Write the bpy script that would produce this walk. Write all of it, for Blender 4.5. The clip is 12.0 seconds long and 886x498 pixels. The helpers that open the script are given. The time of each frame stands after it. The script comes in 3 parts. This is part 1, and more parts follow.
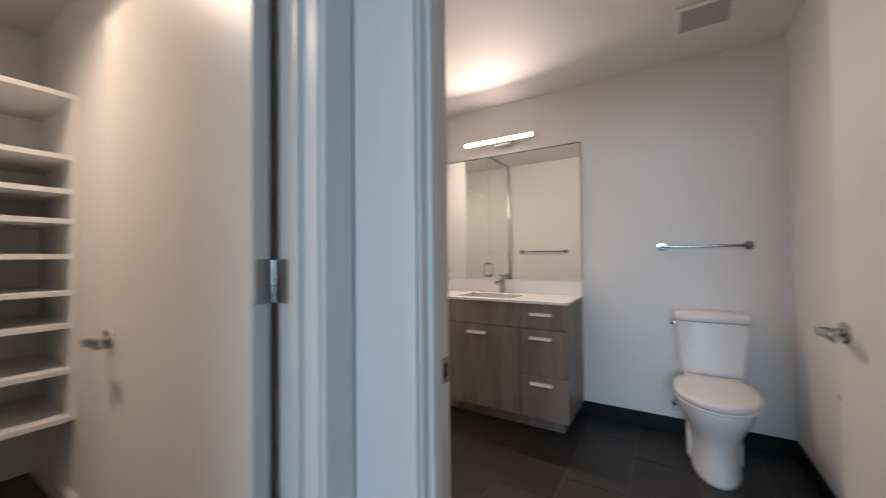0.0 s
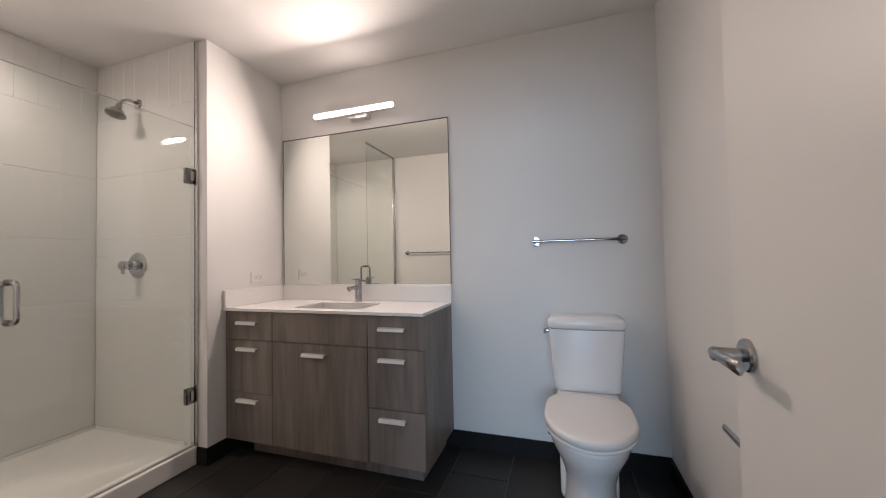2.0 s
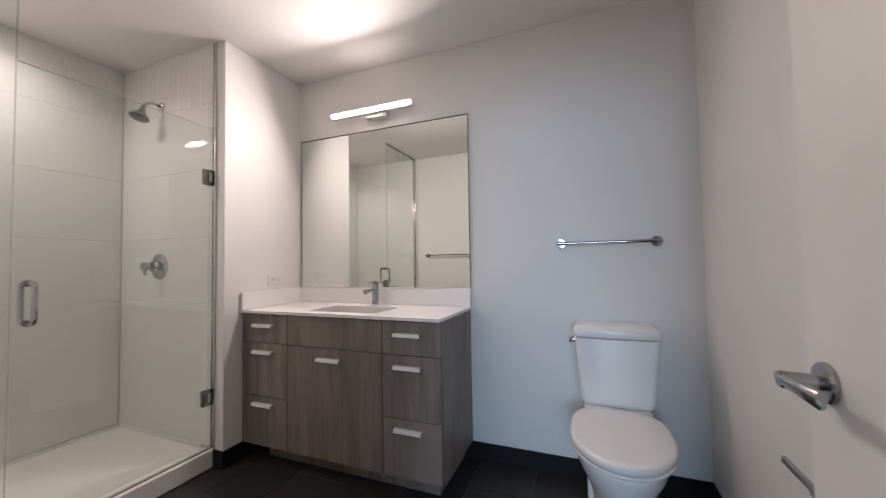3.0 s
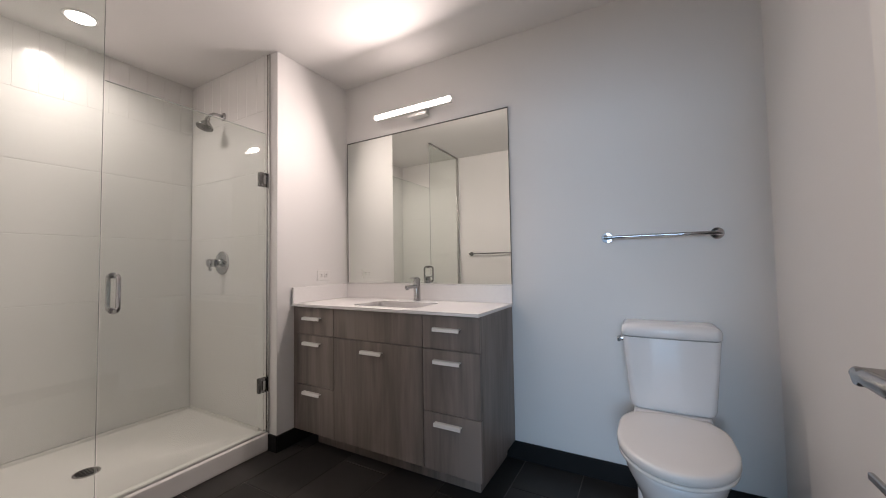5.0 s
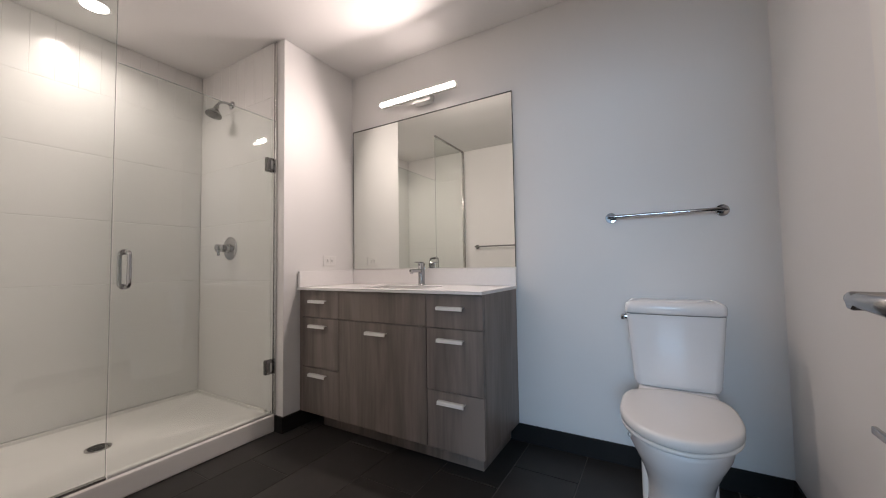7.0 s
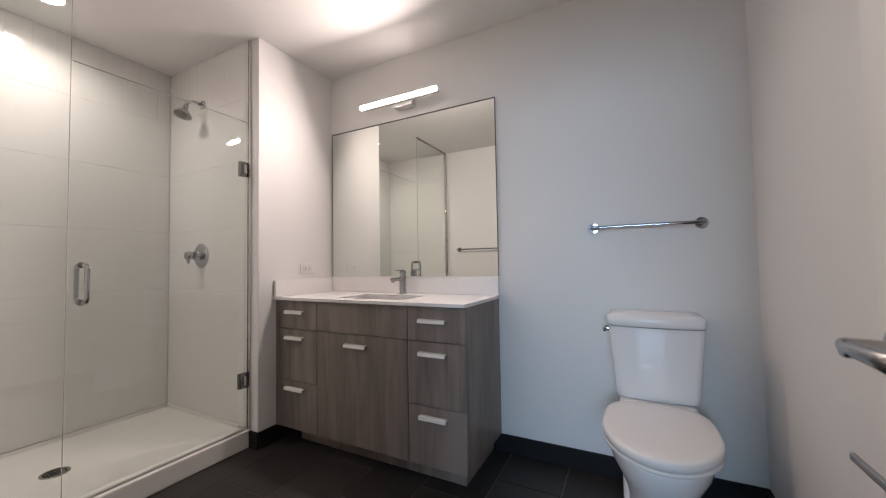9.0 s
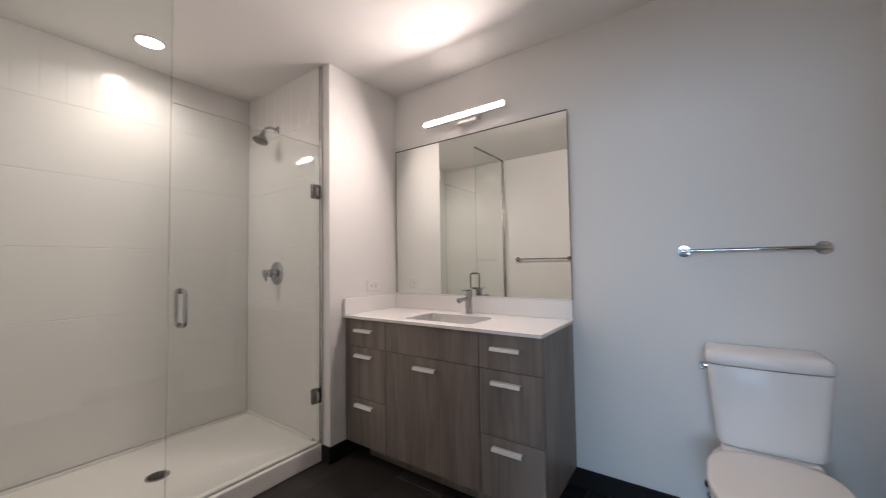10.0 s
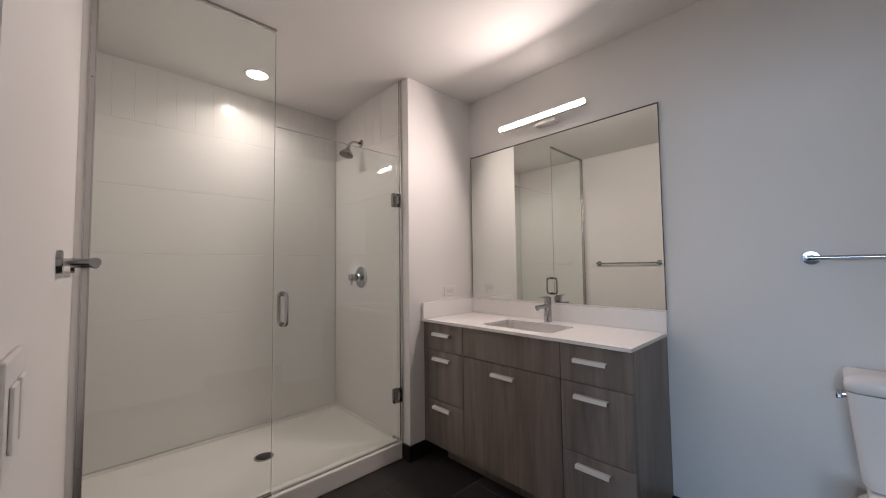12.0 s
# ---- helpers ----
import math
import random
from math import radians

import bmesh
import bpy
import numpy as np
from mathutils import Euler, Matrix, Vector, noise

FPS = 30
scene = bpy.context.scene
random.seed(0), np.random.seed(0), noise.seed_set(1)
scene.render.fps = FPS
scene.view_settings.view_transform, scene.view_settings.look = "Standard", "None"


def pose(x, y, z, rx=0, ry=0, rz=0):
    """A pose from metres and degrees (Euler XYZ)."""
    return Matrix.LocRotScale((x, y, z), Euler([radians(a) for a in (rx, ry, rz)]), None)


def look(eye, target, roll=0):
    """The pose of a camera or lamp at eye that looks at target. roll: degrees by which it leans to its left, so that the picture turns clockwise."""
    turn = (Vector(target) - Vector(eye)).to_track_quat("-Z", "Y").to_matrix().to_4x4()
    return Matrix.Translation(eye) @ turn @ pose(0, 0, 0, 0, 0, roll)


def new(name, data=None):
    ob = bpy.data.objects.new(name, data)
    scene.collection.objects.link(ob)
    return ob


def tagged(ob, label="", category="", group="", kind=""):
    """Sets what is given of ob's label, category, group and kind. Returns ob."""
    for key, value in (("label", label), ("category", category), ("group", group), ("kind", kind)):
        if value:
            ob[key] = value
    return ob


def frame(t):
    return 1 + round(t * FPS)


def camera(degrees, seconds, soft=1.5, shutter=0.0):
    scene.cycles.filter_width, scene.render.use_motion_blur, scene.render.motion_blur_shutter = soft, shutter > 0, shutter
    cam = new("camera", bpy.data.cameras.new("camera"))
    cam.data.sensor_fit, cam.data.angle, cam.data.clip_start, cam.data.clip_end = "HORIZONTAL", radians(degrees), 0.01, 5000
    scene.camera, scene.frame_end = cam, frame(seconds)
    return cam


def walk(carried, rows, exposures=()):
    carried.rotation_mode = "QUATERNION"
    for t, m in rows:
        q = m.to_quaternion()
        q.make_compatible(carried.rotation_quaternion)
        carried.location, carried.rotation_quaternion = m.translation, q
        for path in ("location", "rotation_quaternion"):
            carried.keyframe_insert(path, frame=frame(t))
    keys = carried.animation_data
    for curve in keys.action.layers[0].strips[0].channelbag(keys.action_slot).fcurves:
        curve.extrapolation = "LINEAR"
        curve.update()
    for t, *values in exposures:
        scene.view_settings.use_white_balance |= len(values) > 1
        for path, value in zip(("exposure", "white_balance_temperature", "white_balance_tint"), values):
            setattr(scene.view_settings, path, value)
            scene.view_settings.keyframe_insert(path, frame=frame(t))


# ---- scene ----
cam = camera(101.4, 12.0, soft=1.05, shutter=0.5)
PATH = [
    (0, (1.873, -2.92, 1.206), (0.819, -1.221, 1.245), -0.6),
    (0.3, (1.849, -2.828, 1.197), (1.063, -0.99, 1.251), -0.8),
    (0.5, (1.874, -2.777, 1.201), (1.174, -0.904, 1.252), -0.6),
    (1, (1.913, -2.568, 1.192), (1.304, -0.663, 1.243), -0.8),
    (1.5, (1.976, -2.359, 1.171), (1.368, -0.454, 1.22), -1.2),
    (2, (1.986, -2.201, 1.16), (1.361, -0.302, 1.219), -1.2),
    (2.5, (1.98, -2.124, 1.155), (1.344, -0.229, 1.223), -1.0),
    (3, (1.977, -2.104, 1.162), (1.235, -0.248, 1.236), -0.9),
    (3.5, (2.002, -2.089, 1.141), (1.087, -0.313, 1.229), -0.9),
    (3.7, (2.003, -2.111, 1.161), (1.05, -0.355, 1.235), -1.3),
    (5.5, (2.009, -2.076, 1.114), (1.022, -0.338, 1.204), -0.8),
    (6, (2.001, -2.083, 1.103), (0.99, -0.359, 1.195), -0.7),
    (6.5, (2.006, -2.094, 1.081), (0.995, -0.37, 1.172), -0.7),
    (7, (2.026, -2.081, 1.017), (1.019, -0.355, 1.111), -0.9),
    (8.8, (2.017, -2.054, 1.057), (1.114, -0.271, 1.129), -1.1),
    (9, (2.008, -2.045, 1.087), (1.087, -0.271, 1.165), -1.0),
    (9.5, (1.938, -2.046, 1.168), (0.97, -0.297, 1.241), -1.0),
    (10, (1.888, -2.061, 1.211), (0.74, -0.425, 1.294), -0.9),
    (10.5, (1.872, -2.067, 1.212), (0.574, -0.548, 1.309), -0.7),
    (11, (1.865, -2.082, 1.227), (0.509, -0.615, 1.324), -0.7),
    (11.5, (1.861, -2.093, 1.236), (0.456, -0.672, 1.329), -0.7),
    (12, (1.868, -2.085, 1.234), (0.424, -0.705, 1.334), -0.7),
]
EXPOSURES = [(0.0, 0.46, 7200, 14), (1.0, 0.46, 7500, 15), (2.0, 0.52, 6850, 13), (3.0, 0.52, 6550, 12), (9.5, 0.54, 6600, 12), (10.5, 0.37, 6600, 12), (12.0, 0.23, 6650, 13)]
walk(cam, [(t, look(eye, target, roll)) for t, eye, target, roll in PATH], EXPOSURES)

# ---- world and lights ----
world = bpy.data.worlds.new("sky")
scene.world = world
world.use_nodes = True
wn = world.node_tree.nodes
sky = wn.new("ShaderNodeTexSky")
sky.sky_type = "NISHITA"
sky.sun_disc = False
sky.sun_elevation = radians(40)
sky.sun_rotation = radians(200)
wn["Background"].inputs["Strength"].default_value = 0.12
world.node_tree.links.new(sky.outputs["Color"], wn["Background"].inputs["Color"])

VANITY_LAMP = 9.0
FRONTLIGHT = 11.7
UPLIGHT = 0.27
DOWNLIGHT = 3.7
WINDOW_LIGHT = 27.5


def area_lamp(name, m, sx, sy, power, colour):
    data = bpy.data.lights.new(name, "AREA")
    data.shape, data.size, data.size_y, data.energy, data.color = "RECTANGLE", sx, sy, power, colour
    ob = new(name, data)
    ob.matrix_world = m
    return ob


WARM = (1.0, 0.86, 0.805)
# upward throw of the light bar over the mirror
up = area_lamp("vanity_uplight", pose(0.70, -0.105, 2.222, 180 + 42, 0, 0), 0.22, 0.03, UPLIGHT, WARM)
up.data.spread = radians(145)
# forward throw of the same bar, from the face of its tube
area_lamp("vanity_frontlight", pose(0.72, -0.106, 2.176, 64, 0, 180), 0.34, 0.03, FRONTLIGHT, WARM).data.spread = radians(168)
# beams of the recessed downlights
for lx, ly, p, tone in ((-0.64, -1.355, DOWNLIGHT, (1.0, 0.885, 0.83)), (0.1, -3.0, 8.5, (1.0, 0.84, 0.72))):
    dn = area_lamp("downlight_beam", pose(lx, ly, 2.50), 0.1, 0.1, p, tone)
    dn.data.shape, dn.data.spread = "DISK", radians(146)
# daylight of the window in the bedroom behind the doorway
area_lamp("window_daylight", pose(2.3, -7.2, 1.72, 75, 0, 0), 2.2, 1.3, WINDOW_LIGHT, (0.42, 0.69, 1.0)).data.spread = radians(95)


# ---- materials ----
def material(name, colour, rough=0.5, metal=0.0, vary=0.06, grain=6.0, fine=180.0, bump=0.05, coat=0.0, spec=0.5):
    """Paint-like surface: a base colour that drifts at two scales, with fine relief."""
    m = bpy.data.materials.new(name)
    m.use_nodes = True
    nt = m.node_tree
    n, l = nt.nodes, nt.links
    b = n["Principled BSDF"]
    b.inputs["Roughness"].default_value = rough
    b.inputs["Metallic"].default_value = metal
    b.inputs["Coat Weight"].default_value = coat
    b.inputs["Specular IOR Level"].default_value = spec
    tc = n.new("ShaderNodeTexCoord")
    big, small = n.new("ShaderNodeTexNoise"), n.new("ShaderNodeTexNoise")
    big.inputs["Scale"].default_value, small.inputs["Scale"].default_value = grain, fine
    big.inputs["Detail"].default_value = 4
    for t in (big, small):
        l.new(tc.outputs["Object"], t.inputs["Vector"])
    mix = n.new("ShaderNodeMix")
    mix.data_type = "RGBA"
    mix.inputs["A"].default_value = (*[c * (1 - vary) for c in colour], 1)
    mix.inputs["B"].default_value = (*[min(1, c * (1 + vary)) for c in colour], 1)
    l.new(big.outputs["Fac"], mix.inputs["Factor"])
    l.new(mix.outputs["Result"], b.inputs["Base Color"])
    if bump:
        bp = n.new("ShaderNodeBump")
        bp.inputs["Strength"].default_value = bump
        bp.inputs["Distance"].default_value = 0.001
        l.new(small.outputs["Fac"], bp.inputs["Height"])
        l.new(bp.outputs["Normal"], b.inputs["Normal"])
    return m


def glow(name, colour, strength):
    m = bpy.data.materials.new(name)
    m.use_nodes = True
    b = m.node_tree.nodes["Principled BSDF"]
    b.inputs["Base Color"].default_value = (0.8, 0.8, 0.8, 1)
    b.inputs["Emission Color"].default_value = (*colour, 1)
    b.inputs["Emission Strength"].default_value = strength
    return m


def wood_material(name, dark, light, axis=2, rough=0.42):
    """Grey-brown wood-grain laminate, grain along one axis."""
    m = bpy.data.materials.new(name)
    m.use_nodes = True
    n, l = m.node_tree.nodes, m.node_tree.links
    b = n["Principled BSDF"]
    tc, mp, info = n.new("ShaderNodeTexCoord"), n.new("ShaderNodeMapping"), n.new("ShaderNodeObjectInfo")
    sc = [9.0, 9.0, 9.0]
    sc[axis] = 0.8
    mp.inputs["Scale"].default_value = sc
    l.new(tc.outputs["Object"], mp.inputs["Vector"])
    off = n.new("ShaderNodeVectorMath")
    off.operation = "SCALE"
    off.inputs[0].default_value = (3.0, 5.0, 7.0)
    l.new(info.outputs["Random"], off.inputs["Scale"])
    l.new(off.outputs["Vector"], mp.inputs["Location"])
    streak, fine, wide = n.new("ShaderNodeTexNoise"), n.new("ShaderNodeTexNoise"), n.new("ShaderNodeTexNoise")
    streak.inputs["Scale"].default_value, streak.inputs["Detail"].default_value = 1.0, 6
    streak.inputs["Distortion"].default_value = 1.1
    fine.inputs["Scale"].default_value, fine.inputs["Detail"].default_value = 6.0, 4
    wide.inputs["Scale"].default_value = 0.25
    for t in (streak, fine, wide):
        l.new(mp.outputs["Vector"], t.inputs["Vector"])
    add = n.new("ShaderNodeMath")
    add.operation = "MULTIPLY_ADD"
    add.inputs[1].default_value = 0.35
    l.new(fine.outputs["Fac"], add.inputs[0])
    l.new(streak.outputs["Fac"], add.inputs[2])
    add2 = n.new("ShaderNodeMath")
    add2.operation = "MULTIPLY_ADD"
    add2.inputs[1].default_value = 0.35
    l.new(wide.outputs["Fac"], add2.inputs[0])
    l.new(add.outputs["Value"], add2.inputs[2])
    ramp = n.new("ShaderNodeValToRGB")
    ramp.color_ramp.elements[0].position = 0.48
    ramp.color_ramp.elements[0].color, ramp.color_ramp.elements[1].color = (*dark, 1), (*light, 1)
    ramp.color_ramp.elements[1].position = 1.0
    sub = n.new("ShaderNodeMath")
    sub.operation = "SUBTRACT"
    sub.inputs[1].default_value = 0.005
    l.new(add2.outputs["Value"], sub.inputs[0])
    l.new(sub.outputs["Value"], ramp.inputs["Fac"])
    # boards of slightly different shade, side by side
    sep, sm, fl, wn2, mr, mul = (n.new("ShaderNode" + k) for k in ("SeparateXYZ", "Math", "Math", "TexWhiteNoise", "MapRange", "Mix"))
    l.new(tc.outputs["Object"], sep.inputs["Vector"])
    sm.operation, fl.operation = "MULTIPLY_ADD", "FLOOR"
    sm.inputs[1].default_value = 7.1
    l.new(sep.outputs["X"], sm.inputs[0])
    l.new(info.outputs["Random"], sm.inputs[2])
    l.new(sm.outputs["Value"], fl.inputs[0])
    wn2.noise_dimensions = "1D"
    l.new(fl.outputs["Value"], wn2.inputs["W"])
    mr.inputs["To Min"].default_value, mr.inputs["To Max"].default_value = 0.94, 1.06
    l.new(wn2.outputs["Value"], mr.inputs["Value"])
    mul.data_type, mul.blend_type = "RGBA", "MULTIPLY"
    mul.inputs["Factor"].default_value = 1
    l.new(ramp.outputs["Color"], mul.inputs["A"])
    l.new(mr.outputs["Result"], mul.inputs["B"])
    l.new(mul.outputs["Result"], b.inputs["Base Color"])
    b.inputs["Roughness"].default_value = rough
    bp = n.new("ShaderNodeBump")
    bp.inputs["Strength"].default_value, bp.inputs["Distance"].default_value = 0.08, 0.001
    l.new(fine.outputs["Fac"], bp.inputs["Height"])
    l.new(bp.outputs["Normal"], b.inputs["Normal"])
    return m


def floor_tile_material(name):
    """Near-black porcelain with faint clouding, a shade apart from tile to tile."""
    m = material(name, (0.028, 0.0255, 0.0238), 0.45, vary=0.35, grain=9, fine=90, bump=0.12, spec=0.35)
    n, l = m.node_tree.nodes, m.node_tree.links
    b = n["Principled BSDF"]
    info, mul = n.new("ShaderNodeObjectInfo"), n.new("ShaderNodeMix")
    mul.data_type, mul.blend_type = "RGBA", "MULTIPLY"
    mul.inputs["Factor"].default_value = 1
    rmp = n.new("ShaderNodeMapRange")
    rmp.inputs["To Min"].default_value, rmp.inputs["To Max"].default_value = 0.75, 1.25
    l.new(info.outputs["Random"], rmp.inputs["Value"])
    old = b.inputs["Base Color"].links[0].from_socket
    l.new(old, mul.inputs["A"])
    l.new(rmp.outputs["Result"], mul.inputs["B"])
    l.new(mul.outputs["Result"], b.inputs["Base Color"])
    return m


def pane_material(name, tint):
    """Clear glass pane: passes light straight through, mirrors by its Fresnel gloss."""
    m = bpy.data.materials.new(name)
    m.use_nodes = True
    n, l = m.node_tree.nodes, m.node_tree.links
    n.remove(n["Principled BSDF"])
    clear, gloss, mix, fr = n.new("ShaderNodeBsdfTransparent"), n.new("ShaderNodeBsdfGlossy"), n.new("ShaderNodeMixShader"), n.new("ShaderNodeLayerWeight")
    clear.inputs["Color"].default_value = (*tint, 1)
    gloss.inputs["Roughness"].default_value = 0.0
    gloss.inputs["Color"].default_value = (1, 1, 1, 1)
    fr.inputs["Blend"].default_value = 0.5
    steep, scale = n.new("ShaderNodeMath"), n.new("ShaderNodeMath")
    steep.operation, scale.operation = "POWER", "MULTIPLY_ADD"
    steep.inputs[1].default_value, scale.inputs[1].default_value, scale.inputs[2].default_value = 5.0, 0.9, 0.035
    l.new(fr.outputs["Facing"], steep.inputs[0])
    l.new(steep.outputs["Value"], scale.inputs[0])
    l.new(scale.outputs["Value"], mix.inputs["Fac"])
    l.new(clear.outputs["BSDF"], mix.inputs[1])
    l.new(gloss.outputs["BSDF"], mix.inputs[2])
    l.new(mix.outputs["Shader"], n["Material Output"].inputs["Surface"])
    return m


PAINT = material("wall_paint", (0.78, 0.77, 0.755), 0.62, vary=0.015, grain=1.5, fine=260, bump=0.06)
CEIL = material("ceiling_paint", (0.77, 0.76, 0.745), 0.7, vary=0.015, grain=1.5, fine=220, bump=0.06)
TRIM = material("trim_enamel", (0.78, 0.775, 0.76), 0.38, vary=0.015, grain=3, fine=120, bump=0.03)
DOORP = material("door_enamel", (0.80, 0.78, 0.74), 0.4, vary=0.02, grain=2, fine=160, bump=0.05)
BASE = material("charcoal_base_tile", (0.010, 0.009, 0.009), 0.55, vary=0.25, grain=14, fine=120, bump=0.06, spec=0.3)
FLOOR_TILE = floor_tile_material("charcoal_floor_tile")
GROUT = material("dark_grout", (0.13, 0.12, 0.112), 0.85, vary=0.15, grain=30, fine=300, bump=0.1)
HALL_FLOOR = wood_material("dark_plank", (0.02, 0.014, 0.011), (0.06, 0.045, 0.035), axis=1, rough=0.2)
TILE = material("white_wall_tile", (0.745, 0.735, 0.715), 0.17, vary=0.015, grain=2.5, fine=40, bump=0.03)
WGROUT = material("white_grout", (0.73, 0.72, 0.70), 0.6, vary=0.05, grain=30, fine=200, bump=0.05)
PAN = material("acrylic_pan", (0.80, 0.78, 0.745), 0.3, vary=0.015, grain=4, fine=300, bump=0.04)
WOOD = wood_material("grey_oak_laminate", (0.094, 0.077, 0.068), (0.250, 0.210, 0.188))
KICK = material("toe_kick_black", (0.02, 0.019, 0.018), 0.6, vary=0.2, grain=20, fine=100)
QUARTZ = material("white_quartz", (0.85, 0.835, 0.825), 0.20, vary=0.03, grain=60, fine=500, bump=0.0)
PORCELAIN = material("porcelain", (0.83, 0.815, 0.81), 0.05, vary=0.008, grain=3, fine=20, bump=0.0)
SEATM = material("toilet_seat_plastic", (0.80, 0.77, 0.74), 0.25, vary=0.008, grain=3, fine=60, bump=0.01)
CHANNEL = material("bright_channel_metal", (0.66, 0.65, 0.64), 0.16, 1.0, vary=0.04, grain=20, fine=300, bump=0.02)
CHROME = material("polished_chrome", (0.46, 0.46, 0.465), 0.04, 1.0, vary=0.03, grain=12, fine=200, bump=0.0)
NICKEL = material("satin_nickel", (0.42, 0.41, 0.40), 0.25, 1.0, vary=0.04, grain=20, fine=400, bump=0.03)
ALU = material("brushed_aluminium", (0.82, 0.815, 0.80), 0.42, 0.25, vary=0.03, grain=40, fine=500, bump=0.03)
MIRROR = material("mirror_silver", (0.80, 0.825, 0.79), 0.0, 1.0, vary=0.0, bump=0.0)
DARKEDGE = material("mirror_edge", (0.08, 0.085, 0.08), 0.3, 0.5, vary=0.1)
GLASS = pane_material("shower_glass", (0.955, 0.975, 0.962))
GLASS_EDGE = material("glass_edge", (0.36, 0.39, 0.37), 0.15, vary=0.08, grain=10, coat=0.5)
DARKCHROME = material("dark_chrome", (0.20, 0.195, 0.19), 0.16, 1.0, vary=0.05, grain=20, fine=200, bump=0.0)
PLASTIC = material("white_plastic", (0.78, 0.77, 0.75), 0.35, vary=0.01)
DARK = material("dark_recess", (0.015, 0.014, 0.014), 0.7, vary=0.1)
VENTM = material("vent_grey", (0.56, 0.55, 0.55), 0.5, vary=0.05)
LAMP_GLOW = glow("lamp_diffuser_glow", WARM, VANITY_LAMP)
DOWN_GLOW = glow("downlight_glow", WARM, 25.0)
RUBBER = material("clear_seal", (0.45, 0.45, 0.43), 0.3, vary=0.05)


# ---- mesh helpers ----
def thing(name, label, category, at=(0, 0, 0), group="", kind=""):
    ob = new(name)
    ob.location = at
    ob.empty_display_size = 0.05
    return tagged(ob, label, category, group, kind)


def part(name, bm, mat, parent=None, label="", smooth=False, at=None):
    """Links a bmesh as one mesh object under a thing; its points are in the parent's space."""
    if smooth:
        for f in bm.faces:
            f.smooth = True
    me = bpy.data.meshes.new(name)
    bm.normal_update()
    bm.to_mesh(me)
    bm.free()
    me.materials.append(mat)
    ob = new(name, me)
    if parent:
        ob.parent = parent
    if at:
        ob.location = at
    return tagged(ob, label)


def single(name, bm, mat, label, category, kind="", group="", smooth=False):
    return tagged(part(name, bm, mat, smooth=smooth), label, category, group, kind)


def cuboid(bm, lo, hi, bevel=0.0, seg=2):
    made = bmesh.ops.create_cube(bm, size=1.0)
    vs = made["verts"]
    for v in vs:
        v.co = Vector([lo[i] if v.co[i] < 0 else hi[i] for i in range(3)])
    if bevel:
        es = {e for v in vs for e in v.link_edges}
        bmesh.ops.bevel(bm, geom=list(es), offset=bevel, segments=seg, affect="EDGES", profile=0.5)
    return bm


def box(lo, hi, bevel=0.0, seg=2):
    return cuboid(bmesh.new(), lo, hi, bevel, seg)


def tube(bm, a, b, r0, r1=None, n=20, caps=True):
    """A round bar from a to b."""
    a, b = Vector(a), Vector(b)
    r1 = r0 if r1 is None else r1
    m = Matrix.Translation((a + b) / 2) @ (b - a).to_track_quat("Z", "Y").to_matrix().to_4x4()
    bmesh.ops.create_cone(bm, cap_ends=caps, segments=n, radius1=r0, radius2=r1, depth=(b - a).length, matrix=m)
    return bm


def lathe(bm, profile, axis_m, n=28):
    """Turns (radius, height) pairs round the local z of axis_m."""
    rings = []
    for r, h in profile:
        rings.append([bm.verts.new(axis_m @ Vector((r * math.cos(2 * math.pi * i / n), r * math.sin(2 * math.pi * i / n), h))) for i in range(n)])
    for p, q in zip(rings, rings[1:]):
        for i in range(n):
            bm.faces.new((p[i], p[(i + 1) % n], q[(i + 1) % n], q[i]))
    bm.faces.new(list(reversed(rings[0])))
    bm.faces.new(rings[-1])
    return bm


def bend(bm, points, r, n=14):
    """A round rod along a path of points."""
    pts = [Vector(p) for p in points]
    rings = []
    for i, p in enumerate(pts):
        d = (pts[min(i + 1, len(pts) - 1)] - pts[max(i - 1, 0)]).normalized()
        q = d.to_track_quat("Z", "Y")
        rings.append([bm.verts.new(p + q @ Vector((r * math.cos(2 * math.pi * k / n), r * math.sin(2 * math.pi * k / n), 0))) for k in range(n)])
    for p, q in zip(rings, rings[1:]):
        best = min(range(n), key=lambda s: (p[0].co - q[s].co).length)
        for k in range(n):
            bm.faces.new((p[k], p[(k + 1) % n], q[(k + 1 + best) % n], q[(k + best) % n]))
    bm.faces.new(list(reversed(rings[0])))
    bm.faces.new(rings[-1])
    bmesh.ops.recalc_face_normals(bm, faces=bm.faces)
    return bm


def loft(bm, rings, cap=True):
    """Skins closed loops of equal length, bottom to top."""
    made = [[bm.verts.new(p) for p in ring] for ring in rings]
    n = len(made[0])
    for p, q in zip(made, made[1:]):
        for i in range(n):
            bm.faces.new((p[i], p[(i + 1) % n], q[(i + 1) % n], q[i]))
    if cap:
        bm.faces.new(list(reversed(made[0])))
        bm.faces.new(made[-1])
    bmesh.ops.recalc_face_normals(bm, faces=bm.faces)
    return bm


def smooth_by_angle(ob, degrees=35):
    ob.data.set_sharp_from_angle(angle=radians(degrees))
    return ob


# ---- measures of the place ----
RIGHT, SOUTH, HALL = 2.5, -2.15, -2.305     # east wall, south wall's two faces
BLOCK = -0.61                               # face of the shower's head wall
BACK = -0.98                                # shower's back wall
CEILING = 2.51
DOOR_L, DOOR_R, DOOR_H = 1.44, 2.36, 2.06   # bathroom doorway
CLOSET = 1.245                              # hall face of the closet wall
CURB = -0.070                               # outer face of the shower curb
GLASS_X = -0.095

